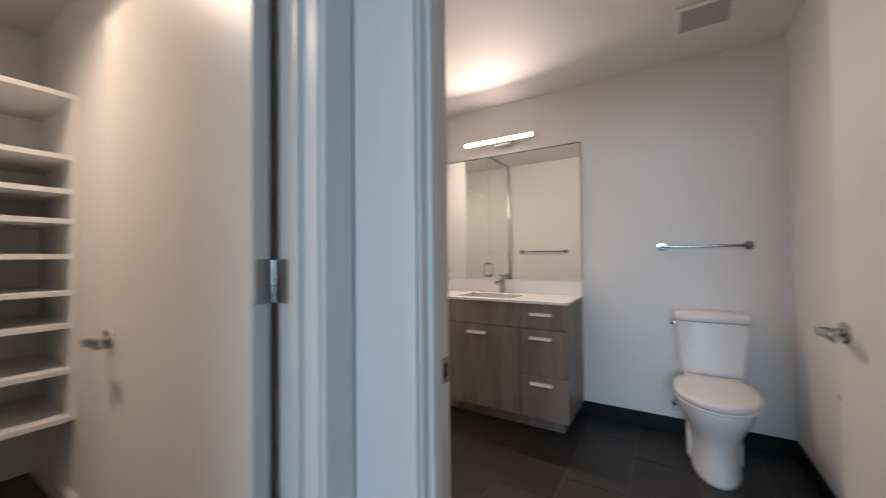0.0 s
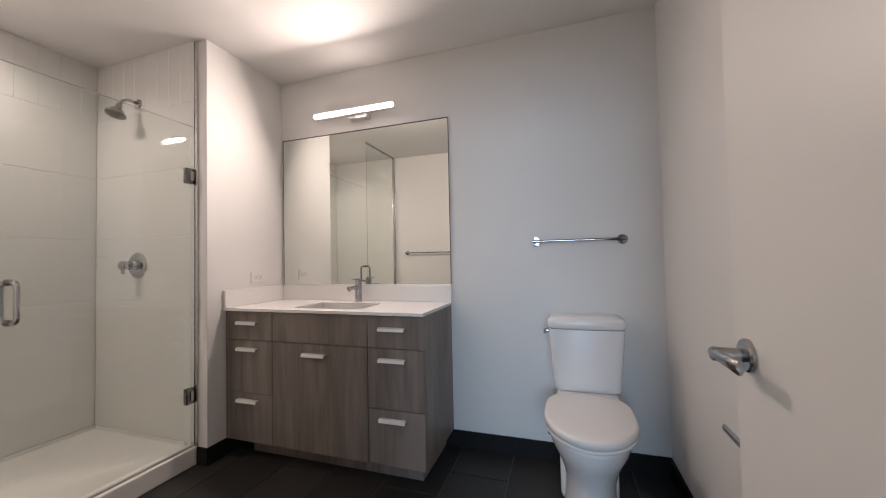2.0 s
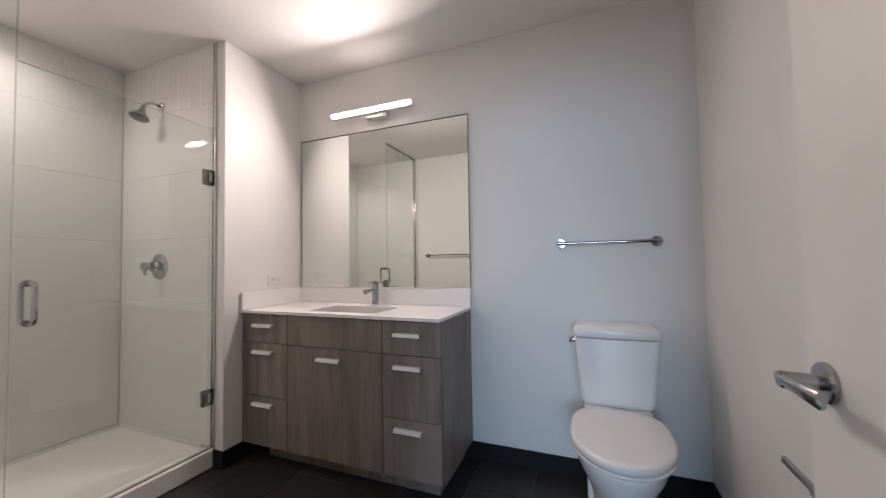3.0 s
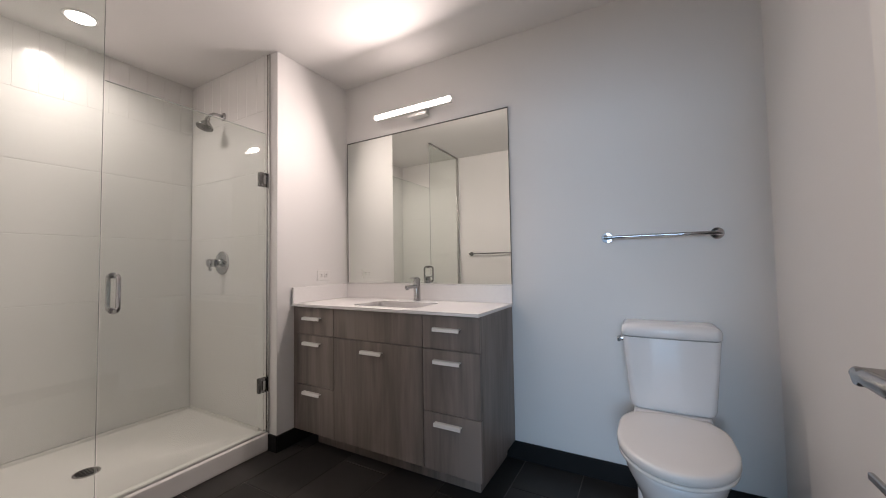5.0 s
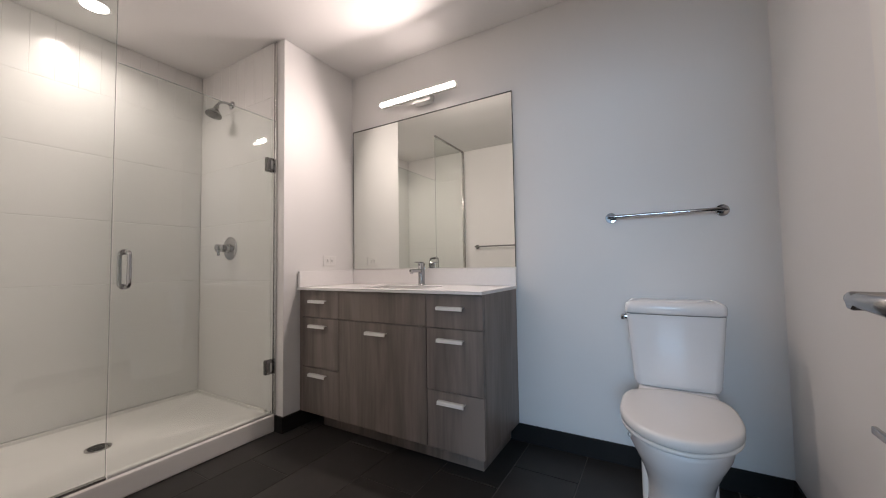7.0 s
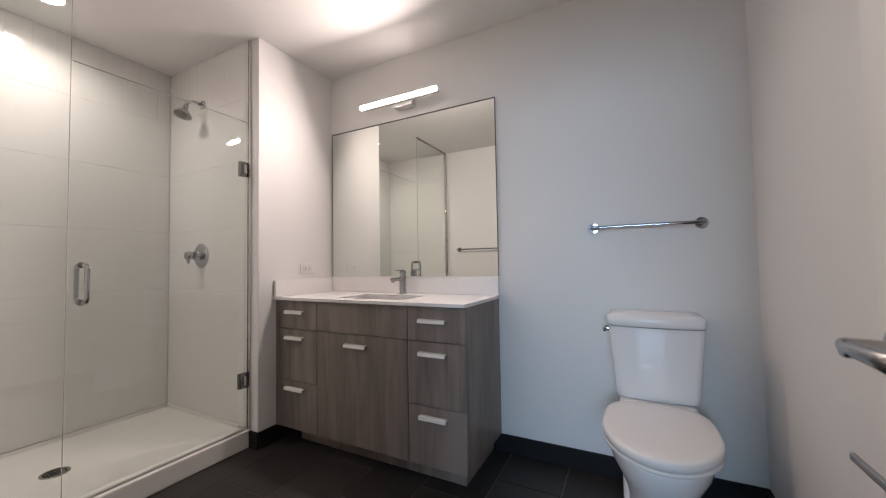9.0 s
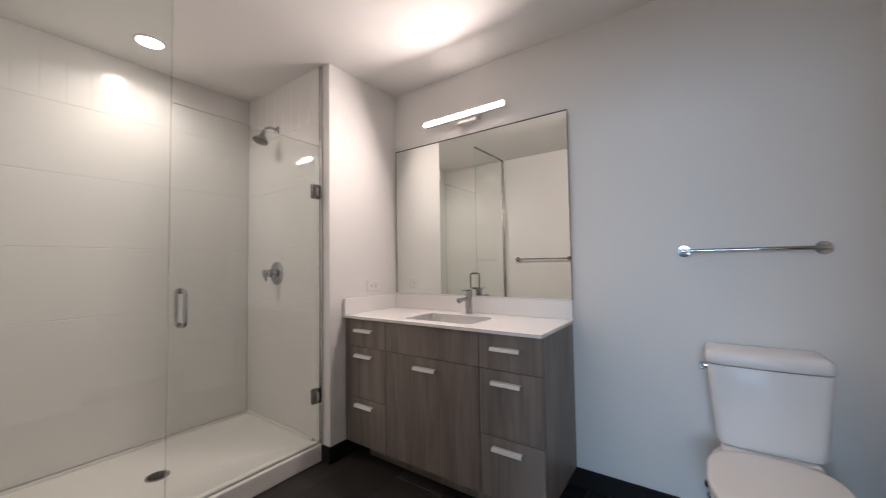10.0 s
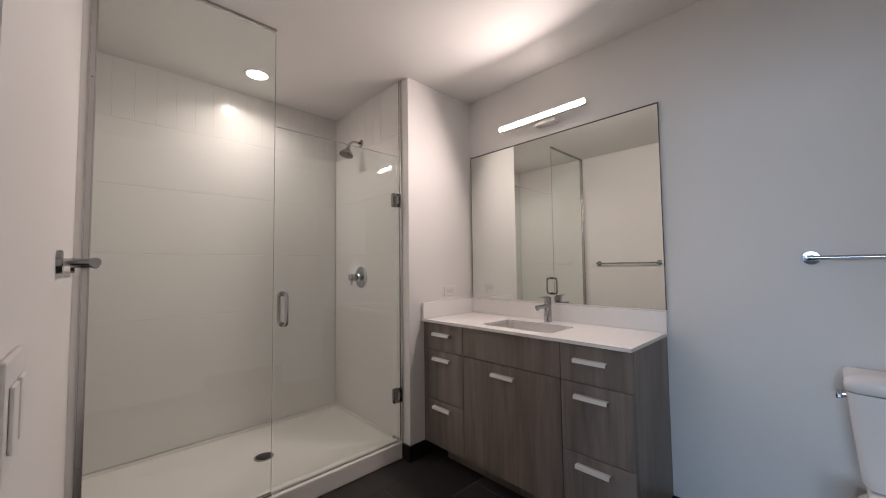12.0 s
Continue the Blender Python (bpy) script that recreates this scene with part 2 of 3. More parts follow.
# ---- structure ----
S = "structure"
single("floor", box((-1.2, HALL, -0.2), (RIGHT + 0.12, 0.12, -0.003)), GROUT, "dark grout bed under charcoal floor tiles", "floor", S)
hall_floor = single("floor_hall", box((-1.4, -7.4, -0.2), (4.6, HALL, 0.0)), HALL_FLOOR, "dark plank floor outside the bathroom doorway", "floor", S)
single("ceiling", box((-1.4, -7.4, CEILING), (4.6, 0.12, CEILING + 0.15)), CEIL, "smooth white painted ceiling", "ceiling", S)
single("wall_north", box((0, 0, 0), (RIGHT, 0.12, CEILING)), PAINT, "white painted wall behind vanity and toilet", "wall", S)
single("wall_block", box((-1.2, BLOCK, 0), (0, 0.12, CEILING), 0.002, 1), PAINT, "white painted wall block between shower and vanity", "wall", S)
single("wall_east", box((RIGHT, HALL, 0), (RIGHT + 0.12, 0.12, CEILING)), PAINT, "white painted wall beside the toilet", "wall", S)
single("wall_west", box((-1.2, HALL, 0), (BACK - 0.012, BLOCK, CEILING)), PAINT, "wall behind the shower tiles", "wall", S)
bm = box((BACK - 0.012, HALL, 0), (DOOR_L - 0.055, SOUTH, CEILING))
cuboid(bm, (DOOR_R + 0.055, HALL, 0), (RIGHT, SOUTH, CEILING))
cuboid(bm, (DOOR_L - 0.055, HALL, DOOR_H + 0.05), (DOOR_R + 0.055, SOUTH, CEILING))
single("wall_south", bm, PAINT, "white painted wall with the doorway and towel bar", "wall", S)
# closet wall with its doorway, closet shell and the bedroom shell
bm = box((CLOSET - 0.13, HALL - 0.103, 0), (CLOSET, HALL, CEILING))
cuboid(bm, (CLOSET - 0.13, -7.4, 0), (CLOSET, -3.28, CEILING))
cuboid(bm, (CLOSET - 0.13, -3.28, DOOR_H), (CLOSET, HALL - 0.103, CEILING))
single("wall_closet", bm, PAINT, "white painted wall with the closet doorway", "wall", S)
single("wall_closet_back", box((-1.4, -3.9, 0), (-1.24, HALL, CEILING)), PAINT, "white painted back wall of the closet", "wall", S)
single("wall_closet_north", box((-1.24, -2.375, 0), (CLOSET - 0.131, HALL - 0.0005, CEILING)), PAINT, "white painted wall of the closet", "wall", S)
single("wall_closet_side", box((-1.24, -3.9, 0), (CLOSET - 0.13, -3.78, CEILING)), PAINT, "white painted side wall of the closet", "wall", S)
single("wall_hall_north", box((RIGHT + 0.12, HALL, 0), (4.6, HALL + 0.12, CEILING)), PAINT, "white painted wall of the room outside", "wall", S)
single("wall_hall_east", box((4.48, -7.4, 0), (4.6, HALL, CEILING)), PAINT, "white painted wall of the room outside", "wall", S)
bm = box((CLOSET, -7.4, 0), (4.48, -7.28, 1.0))
cuboid(bm, (CLOSET, -7.4, 2.45), (4.48, -7.28, CEILING))
cuboid(bm, (3.9, -7.4, 1.0), (4.48, -7.28, 2.45))
single("wall_hall_south", bm, PAINT, "white painted wall with a wide window", "wall", S)
win = thing("window_1", "white framed window of the room outside", "window", kind=S)
for lo, hi in (((CLOSET, -7.37, 1.0), (3.9, -7.31, 1.05)), ((CLOSET, -7.37, 2.4), (3.9, -7.31, 2.45)), ((CLOSET, -7.37, 1.05), (1.305, -7.31, 2.4)), ((3.85, -7.37, 1.05), (3.9, -7.31, 2.4)), ((2.2, -7.37, 1.05), (2.25, -7.31, 2.4))):
    part("window_frame", box(lo, hi, 0.004), TRIM, win)

# ---- vanity ----
VW, VD, VTOP = 1.31, -0.49, 0.876
FY = VD                                     # plane of the fronts
van = thing("vanity_cabinet", "grey-brown wood-grain vanity cabinet under white quartz worktop", "cabinet")
part("bottom_panel", box((0.022, FY + 0.022, 0.101), (VW - 0.021, -0.02, 0.119)), WOOD, van)
part("back_panel", box((0.022, -0.02, 0.101), (VW - 0.021, -0.004, VTOP)), WOOD, van)
part("side_panel", box((0.004, FY + 0.022, 0.101), (0.022, -0.004, VTOP)), WOOD, van)
part("side_panel", box((VW - 0.02, FY + 0.0195, 0.101), (VW, -0.003, VTOP), 0.0008, 1), WOOD, van)
for x0, x1 in ((0.35, 0.368), (0.98, 0.998)):
    part("divider", box((x0, FY + 0.022, 0.119), (x1, -0.02, 0.70)), WOOD, van)
part("front_rail", box((0.022, FY + 0.022, 0.80), (VW - 0.021, FY + 0.04, VTOP)), WOOD, van)
part("filler_strip", box((0.004, FY + 0.002, 0.101), (0.034, FY + 0.021, VTOP)), WOOD, van)
part("plinth", box((0.125, FY + 0.092, 0.0), (VW - 0.050, FY + 0.110, 0.1005), 0.001, 1), WOOD, van, "recessed wood-grain plinth")
part("plinth_side", box((VW - 0.068, FY + 0.1102, 0.0), (VW - 0.0508, -0.013, 0.1005)), WOOD, van)
part("plinth_side", box((0.125, FY + 0.1102, 0.0), (0.143, -0.013, 0.1005)), KICK, van, "dark plinth side")


def front(name, x0, x1, z0, z1, pull=None):
    g = 0.0018
    ob = part(name, box((x0 + g, FY, z0 + g), (x1 - g, FY + 0.019, z1 - g), 0.0012, 1), WOOD, van)
    if pull:
        px, pz = pull
        b = bmesh.new()
        w = 0.075
        ring = lambda x: [(x, FY - 0.001, pz + 0.0075), (x, FY - 0.017, pz + 0.0075), (x, FY - 0.0225, pz + 0.0045), (x, FY - 0.0245, pz - 0.0100), (x, FY - 0.0225, pz - 0.0110), (x, FY - 0.0195, pz + 0.0025), (x, FY - 0.001, pz + 0.0035)]
        loft(b, [ring(px - w), ring(px + w)])
        part("handle", b, ALU, ob, "pale brushed aluminium tab pull")
    return ob


XA, XB, XC, XD = 0.034, 0.359, 0.989, VW + 0.001
Z0, Z1, Z2, Z3 = 0.100, 0.389, 0.703, VTOP - 0.003
front("drawer_front", XA, XB, Z2, Z3, (0.179, 0.806))
front("drawer_front", XA, XB, Z1, Z2, (0.179, 0.650))
front("drawer_front", XA, XB, Z0, Z1, (0.179, 0.345))
front("false_front", XB, XC, Z2, Z3)
front("cabinet_door", XB, XC, Z0, Z2, (0.655, 0.643))
front("drawer_front", XC, XD, Z2, Z3, (1.135, 0.806))
front("drawer_front", XC, XD, Z1, Z2, (1.135, 0.645))
front("drawer_front", XC, XD, Z0, Z1, (1.135, 0.338))

# worktop with an opening for the basin
TOPZ = 0.893
SX0, SX1, SY0, SY1 = 0.445, 0.905, -0.425, -0.150


def rounded(x0, x1, y0, y1, z, r, n=6):
    pts = []
    for cx, cy, a in ((x1 - r, y1 - r, 0), (x0 + r, y1 - r, 90), (x0 + r, y0 + r, 180), (x1 - r, y0 + r, 270)):
        for k in range(n + 1):
            t = radians(a + 90 * k / n)
            pts.append(Vector((cx + r * math.cos(t), cy + r * math.sin(t), z)))
    return pts


def slab_with_hole(x0, x1, y0, y1, z0, z1, hole):
    """A slab whose top and bottom leave a rounded hole open."""
    bm = bmesh.new()
    n = len(hole)
    outer = []
    cx, cy = (min(p.x for p in hole) + max(p.x for p in hole)) / 2, (min(p.y for p in hole) + max(p.y for p in hole)) / 2
    q = n // 4
    corners = [Vector((x1, y1, 0)), Vector((x0, y1, 0)), Vector((x0, y0, 0)), Vector((x1, y0, 0))]
    for z in (z0, z1):
        inn = [bm.verts.new((p.x, p.y, z)) for p in hole]
        out = [bm.verts.new((c.x, c.y, z)) for c in corners]
        for k in range(4):
            seg = inn[k * q:(k + 1) * q]
            for a, b in zip(seg, seg[1:]):
                bm.faces.new((a, b, out[k]))
            nxt = inn[((k + 1) * q) % n]
            bm.faces.new((seg[-1], nxt, out[(k + 1) % 4], out[k]))
        outer.append((inn, out))
    (i0, o0), (i1, o1) = outer
    for k in range(4):
        bm.faces.new((o0[k], o0[(k + 1) % 4], o1[(k + 1) % 4], o1[k]))
    for k in range(n):
        bm.faces.new((i0[k], i0[(k + 1) % n], i1[(k + 1) % n], i1[k]))
    bmesh.ops.recalc_face_normals(bm, faces=bm.faces)
    return bm


top = thing("vanity_worktop", "white quartz worktop with backsplash on the vanity", "worktop")
part("slab", slab_with_hole(0.002, VW + 0.006, -0.508, -0.002, VTOP + 0.001, TOPZ, rounded(SX0, SX1, SY0, SY1, 0, 0.03)), QUARTZ, top)
part("backsplash", box((0.002, -0.021, TOPZ + 0.0005), (VW + 0.006, -0.002, 0.997), 0.0015, 1), QUARTZ, top)
part("side_splash", box((0.002, -0.506, TOPZ + 0.0005), (0.021, -0.0215, 0.997), 0.0015, 1), QUARTZ, top)

sink = thing("sink_basin", "white rectangular undermount porcelain basin in the worktop", "sink")
b = bmesh.new()
e = 0.006
loft(b, [rounded(SX0 - e, SX1 + e, SY0 - e, SY1 + e, VTOP + 0.0006, 0.035), rounded(SX0 - 0.004, SX1 + 0.004, SY0 - 0.004, SY1 + 0.004, 0.84, 0.035), rounded(SX0 + 0.012, SX1 - 0.012, SY0 + 0.012, SY1 - 0.012, 0.76, 0.04), rounded(SX0 + 0.05, SX1 - 0.05, SY0 + 0.05, SY1 - 0.05, 0.742, 0.05)], cap=False)
b.faces.new([v for v in b.verts if v.co.z < 0.7421])
part("bowl", b, PORCELAIN, sink, smooth=True)
part("drain_flange", lathe(bmesh.new(), [(0.0, 0.0), (0.028, 0.0), (0.028, 0.004), (0.02, 0.006), (0.0, 0.006)][1:4], pose(0.675, -0.28, 0.743)), CHROME, sink, "chrome drain flange", smooth=True)
part("overflow_slot", box((0.655, SY0 + 0.009, 0.81), (0.695, SY0 + 0.011, 0.818), 0.0008, 1), CHROME, sink)

FX, FYY = 0.688, -0.075
fau = thing("faucet", "chrome single-lever faucet on the white worktop", "faucet")
part("base", lathe(bmesh.new(), [(0.0255, 0), (0.0255, 0.004), (0.0225, 0.007), (0.0225, 0.12), (0.021, 0.124)], pose(FX, FYY, TOPZ)), CHROME, fau, smooth=True)
smooth_by_angle(fau.children[0])
b = cuboid(bmesh.new(), (FX - 0.013, FYY - 0.125, TOPZ + 0.085), (FX + 0.013, FYY - 0.012, TOPZ + 0.107), 0.006)
part("spout", b, CHROME, fau)
part("aerator", tube(bmesh.new(), (FX, FYY - 0.112, TOPZ + 0.078), (FX, FYY - 0.112, TOPZ + 0.087), 0.01), CHROME, fau)
b = lathe(bmesh.new(), [(0.0225, 0.126), (0.0225, 0.146), (0.019, 0.15)], pose(FX, FYY, TOPZ))
cuboid(b, (FX - 0.009, FYY - 0.075, TOPZ + 0.148), (FX + 0.009, FYY + 0.012, TOPZ + 0.155), 0.0025)
part("lever", b, CHROME, fau)

# ---- mirror and lamp over it ----
mir = thing("wall_mirror", "large frameless rectangular mirror with thin metal edge above the vanity", "mirror")
MX0, MX1, MZ0, MZ1 = 0.018, 1.315, 1.0, 2.072
part("glass", box((MX0 + 0.003, -0.009, MZ0 + 0.003), (MX1 - 0.003, -0.003, MZ1 - 0.003)), MIRROR, mir, "silvered mirror glass")
for lo, hi in (((MX0, -0.012, MZ1 - 0.005), (MX1, -0.002, MZ1 + 0.001)), ((MX0, -0.012, MZ0), (MX1, -0.002, MZ0 + 0.004)), ((MX0, -0.011, MZ0 + 0.004), (MX0 + 0.0025, -0.002, MZ1 - 0.005)), ((MX1 - 0.0025, -0.010, MZ0 + 0.004), (MX1, -0.002, MZ1 - 0.005))):
    part("edge_channel", box(lo, hi), DARKEDGE if lo[2] > MZ0 else ALU, mir)

LX0, LX1, LZ, LY = 0.356, 0.968, 2.177, -0.085
lamp = thing("vanity_light", "slim horizontal light bar glowing above the mirror", "wall lamp")
b = bmesh.new()
sec = lambda x, s=1.0: [(x, LY + s * 0.015 * math.cos(a), LZ + s * 0.0145 * math.sin(a)) for a in [2 * math.pi * k / 20 for k in range(20)]]
loft(b, [sec(LX0, 0.55), sec(LX0 + 0.006, 0.9), sec(LX0 + 0.016), sec(LX1 - 0.016), sec(LX1 - 0.006, 0.9), sec(LX1, 0.55)])
part("diffuser", b, LAMP_GLOW, lamp, "glowing white tube diffuser", smooth=True)
part("wall_plate", box((0.617, LY + 0.0305, LZ - 0.040), (0.760, -0.001, LZ + 0.012), 0.003), ALU, lamp, "brushed metal wall plate")
b = box((LX0 + 0.002, LY + 0.004, LZ - 0.015), (LX1 - 0.002, LY + 0.030, LZ + 0.0145), 0.002, 1)
cuboid(b, (LX0 + 0.001, LY - 0.010, LZ + 0.0150), (LX1 - 0.001, LY + 0.030, LZ + 0.0185), 0.001, 1)
part("housing", b, PLASTIC, lamp, "slim white housing behind and over the tube")


# ---- toilet ----
TX = 2.088
BX = TX - 0.010                             # middle of bowl and seat
toi = thing("toilet", "white porcelain two-piece toilet with closed lid against the wall", "toilet")


def oval(y0, y1, w, z, n=48, square=2.05, back=0.0):
    """Closed loop: rounded egg in plan, widest towards the back. back: flattening of the rear end."""
    cy, h = (y0 + y1) / 2, (y1 - y0) / 2
    pts = []
    for k in range(n):
        t = 2 * math.pi * k / n
        c, s = math.cos(t), math.sin(t)
        p = 2 / square
        x = math.copysign(abs(c) ** p, c) * w
        y = math.copysign(abs(s) ** (p if s < 0 else p * (1 - back)), s) * h
        x *= 1 - 0.05 * max(0, -s) ** 2
        pts.append((BX + x, cy + y, z))
    return pts


b = bmesh.new()
cuboid(b, (TX - 0.150, -0.232, 0.33), (TX + 0.146, -0.035, 0.4655), 0.02, 3)
cuboid(b, (BX - 0.132, -0.36, 0.0), (BX + 0.128, -0.06, 0.30), 0.035, 4)
loft(b, [oval(-0.588, -0.10, 0.116, 0.0, back=0.5), oval(-0.588, -0.10, 0.118, 0.02, back=0.5), oval(-0.578, -0.10, 0.110, 0.10, back=0.5), oval(-0.582, -0.09, 0.113, 0.17, back=0.5), oval(-0.61, -0.07, 0.128, 0.235, back=0.5), oval(-0.655, -0.05, 0.154, 0.30, back=0.5), oval(-0.692, -0.04, 0.174, 0.35, back=0.5), oval(-0.708, -0.03, 0.181, 0.395, back=0.5), oval(-0.712, -0.03, 0.181, 0.416, back=0.5)])
part("bowl", b, PORCELAIN, toi, smooth=True)
b = bmesh.new()
seat_y0, seat_y1 = -0.728, -0.216
loft(b, [oval(seat_y0 + 0.006, seat_y1, 0.184, 0.4175, back=0.55), oval(seat_y0, seat_y1, 0.188, 0.421, back=0.55), oval(seat_y0, seat_y1, 0.188, 0.431, back=0.55), oval(seat_y0 + 0.004, seat_y1, 0.184, 0.433, back=0.55)])
part("seat", b, SEATM, toi, smooth=True)
b = bmesh.new()
loft(b, [oval(seat_y0 + 0.003, seat_y1, 0.187, 0.435, back=0.55), oval(seat_y0 - 0.002, seat_y1, 0.191, 0.439, back=0.55), oval(seat_y0 - 0.002, seat_y1, 0.191, 0.459, back=0.55), oval(seat_y0, seat_y1 - 0.001, 0.1895, 0.4635, back=0.55), oval(seat_y0 + 0.004, seat_y1 - 0.003, 0.186, 0.467, back=0.55), oval(seat_y0 + 0.012, seat_y1 - 0.008, 0.178, 0.4692, back=0.55), oval(seat_y0 + 0.05, seat_y1 - 0.03, 0.14, 0.4705, back=0.55), oval(seat_y0 + 0.15, seat_y1 - 0.10, 0.07, 0.471, back=0.55)])
part("lid", b, SEATM, toi, "closed white seat lid", smooth=True)
for sx in (-0.075, 0.075):
    part("hinge", box((TX + sx - 0.02, -0.246, 0.417), (TX + sx + 0.02, -0.233, 0.434), 0.006), SEATM, toi)


def tank_ring(w, y0, y1, z, bow=0.012, n=9):
    """Tank outline: front bowed, corners rounded."""
    pts = []
    r = 0.03
    for cx, cy, a in ((w - r, y1 - 0.006, 0), (-w + r, y1 - 0.006, 90), (-w + r, y0 + r, 180), (w - r, y0 + r, 270)):
        rr = 0.006 if cy == y1 - 0.006 else r
        cxx = math.copysign(w - rr, cx)
        for k in range(n):
            t = radians(a + 90 * k / (n - 1))
            x = cxx + rr * math.cos(t)
            y = cy + rr * math.sin(t)
            if y < y0 + r:
                y -= bow * (1 - (x / w) ** 2)
            pts.append((TX + x, y, z))
    out = []
    for p in pts[:3 * n]:
        out.append(p)
    for k in range(1, 8):
        x = -w + r + (2 * w - 2 * r) * k / 8
        out.append((TX + x, y0 - bow * (1 - (x / w) ** 2), z))
    return out + pts[3 * n:]


b = bmesh.new()
loft(b, [tank_ring(0.140, -0.185, -0.035, 0.467), tank_ring(0.156, -0.194, -0.027, 0.471), tank_ring(0.163, -0.199, -0.025, 0.488), tank_ring(0.165, -0.200, -0.025, 0.52), tank_ring(0.186, -0.211, -0.02, 0.787)])
part("tank", b, PORCELAIN, toi, smooth=True)
smooth_by_angle(toi.children[-1], 50)
b = bmesh.new()
loft(b, [tank_ring(0.185, -0.211, -0.016, 0.790), tank_ring(0.190, -0.218, -0.013, 0.795), tank_ring(0.190, -0.218, -0.013, 0.822), tank_ring(0.186, -0.214, -0.016, 0.834), tank_ring(0.172, -0.20, -0.026, 0.842), tank_ring(0.12, -0.15, -0.06, 0.846)])
part("tank_lid", b, PORCELAIN, toi, smooth=True)
b = tube(bmesh.new(), (TX - 0.176, -0.150, 0.767), (TX - 0.193, -0.150, 0.767), 0.012)
cuboid(b, (TX - 0.210, -0.190, 0.756), (TX - 0.193, -0.138, 0.778), 0.005)
part("flush_lever", b, CHROME, toi, "chrome flush lever")
valve = thing("supply_valve", "chrome water supply valve with hose behind the toilet", "valve")
b = lathe(bmesh.new(), [(0.026, 0), (0.024, 0.004), (0.012, 0.008)], pose(1.90, -0.001, 0.2, 90))
tube(b, (1.90, 0, 0.2), (1.90, -0.06, 0.2), 0.008)
tube(b, (1.90, -0.06, 0.185), (1.90, -0.06, 0.225), 0.011)
part("stop_valve", b, CHROME, valve)
part("knob", tube(bmesh.new(), (1.90, -0.062, 0.2), (1.90, -0.10, 0.2), 0.014, 0.018), CHROME, valve)
part("hose", bend(bmesh.new(), [(1.90, -0.06, 0.22), (1.90, -0.06, 0.27), (1.91, -0.07, 0.32), (1.94, -0.09, 0.37), (1.965, -0.1, 0.41)], 0.006), NICKEL, valve, "braided hose")


# ---- bars and holders ----
def towel_bar(name, label, x0, x1, wall, out, z):
    ob = thing(name, label, "towel bar", group="towel bars")
    s = out
    part("rod", tube(bmesh.new(), (x0, wall + s * 0.062, z), (x1, wall + s * 0.062, z), 0.0085), CHROME, ob, smooth=False)
    for x in (x0, x1):
        b = lathe(bmesh.new(), [(0.027, 0.0), (0.027, 0.008), (0.0255, 0.0105), (0.009, 0.011), (0.0085, 0.055)], pose(x, wall, z, 90 if s < 0 else -90))
        tube(b, (x - 0.010, wall + s * 0.062, z), (x + 0.010, wall + s * 0.062, z), 0.0108)
        part("post", b, CHROME, ob, smooth=True)
        smooth_by_angle(ob.children[-1])
    for c in ob.children:
        smooth_by_angle(c)
    return ob


towel_bar("towel_bar", "polished chrome towel bar on the wall above the toilet", 1.836, 2.302, -0.0005, -1, 1.253)
towel_bar("towel_bar", "long polished chrome towel bar on the wall beside the shower", 0.08, 0.70, SOUTH + 0.0005, 1, 1.255)

tph = thing("toilet_paper_holder", "empty chrome toilet paper holder on the wall beside the toilet", "paper holder")
b = lathe(bmesh.new(), [(0.026, 0.0), (0.026, 0.006), (0.023, 0.009), (0.0115, 0.0095), (0.0115, 0.05), (0.0125, 0.053), (0.0125, 0.070), (0.010, 0.073)], pose(RIGHT - 0.0005, -1.03, 0.634, 0, -90, 0))
part("post", b, CHROME, tph, smooth=True)
smooth_by_angle(tph.children[-1])
part("rod", box((RIGHT - 0.068, -1.045, 0.625), (RIGHT - 0.057, -0.875, 0.643), 0.003), CHROME, tph, "flat polished bar")


# ---- doors ----
def lever_set(parent, x, y, z, side, tip):
    """Round rose and straight lever. side: the way it stands off in x or y; tip: the way the lever points."""
    side, tip = Vector(side), Vector(tip)
    c = Vector((x, y, z))
    m = Matrix.Translation(c) @ side.to_track_quat("Z", "Y").to_matrix().to_4x4()
    b = lathe(bmesh.new(), [(0.033, 0.0), (0.033, 0.006), (0.030, 0.010), (0.013, 0.011), (0.014, 0.060), (0.012, 0.064)], m)
    ob = part("rose", b, NICKEL, parent, "satin nickel lever rose", smooth=True)
    smooth_by_angle(ob)
    up = Vector((0, 0, 1))
    rings = []
    for s, h, w in ((-0.013, 0.0075, 0.007), (-0.011, 0.0098, 0.010), (0.0, 0.0108, 0.0115), (0.03, 0.0122, 0.0105), (0.06, 0.0135, 0.0095), (0.090, 0.0148, 0.0080), (0.093, 0.0130, 0.0060)):
        o = c + side * (0.056 - 0.006 * max(0, s) / 0.1) + tip * s + up * (0.0125 - h)
        rings.append([o + up * (h * math.cos(a)) + side * (w * math.sin(a)) for a in [2 * math.pi * k / 18 for k in range(18)]])
    lv = part("lever", loft(bmesh.new(), rings), NICKEL, parent, "satin nickel lever", smooth=True)
    smooth_by_angle(lv, 45)


def hinge_leafs(parent, x, y, z, lo1, hi1, lo2, hi2):
    for lo, hi in ((lo1, hi1), (lo2, hi2)):
        part("hinge_leaf", box(lo, hi, 0.0006, 1), NICKEL, parent, "satin nickel hinge leaf")
    for k in range(5):
        part("hinge_knuckle", tube(bmesh.new(), (x, y, z - 0.048 + k * 0.0195), (x, y, z - 0.030 + k * 0.0195), 0.0066, n=14), NICKEL, parent)


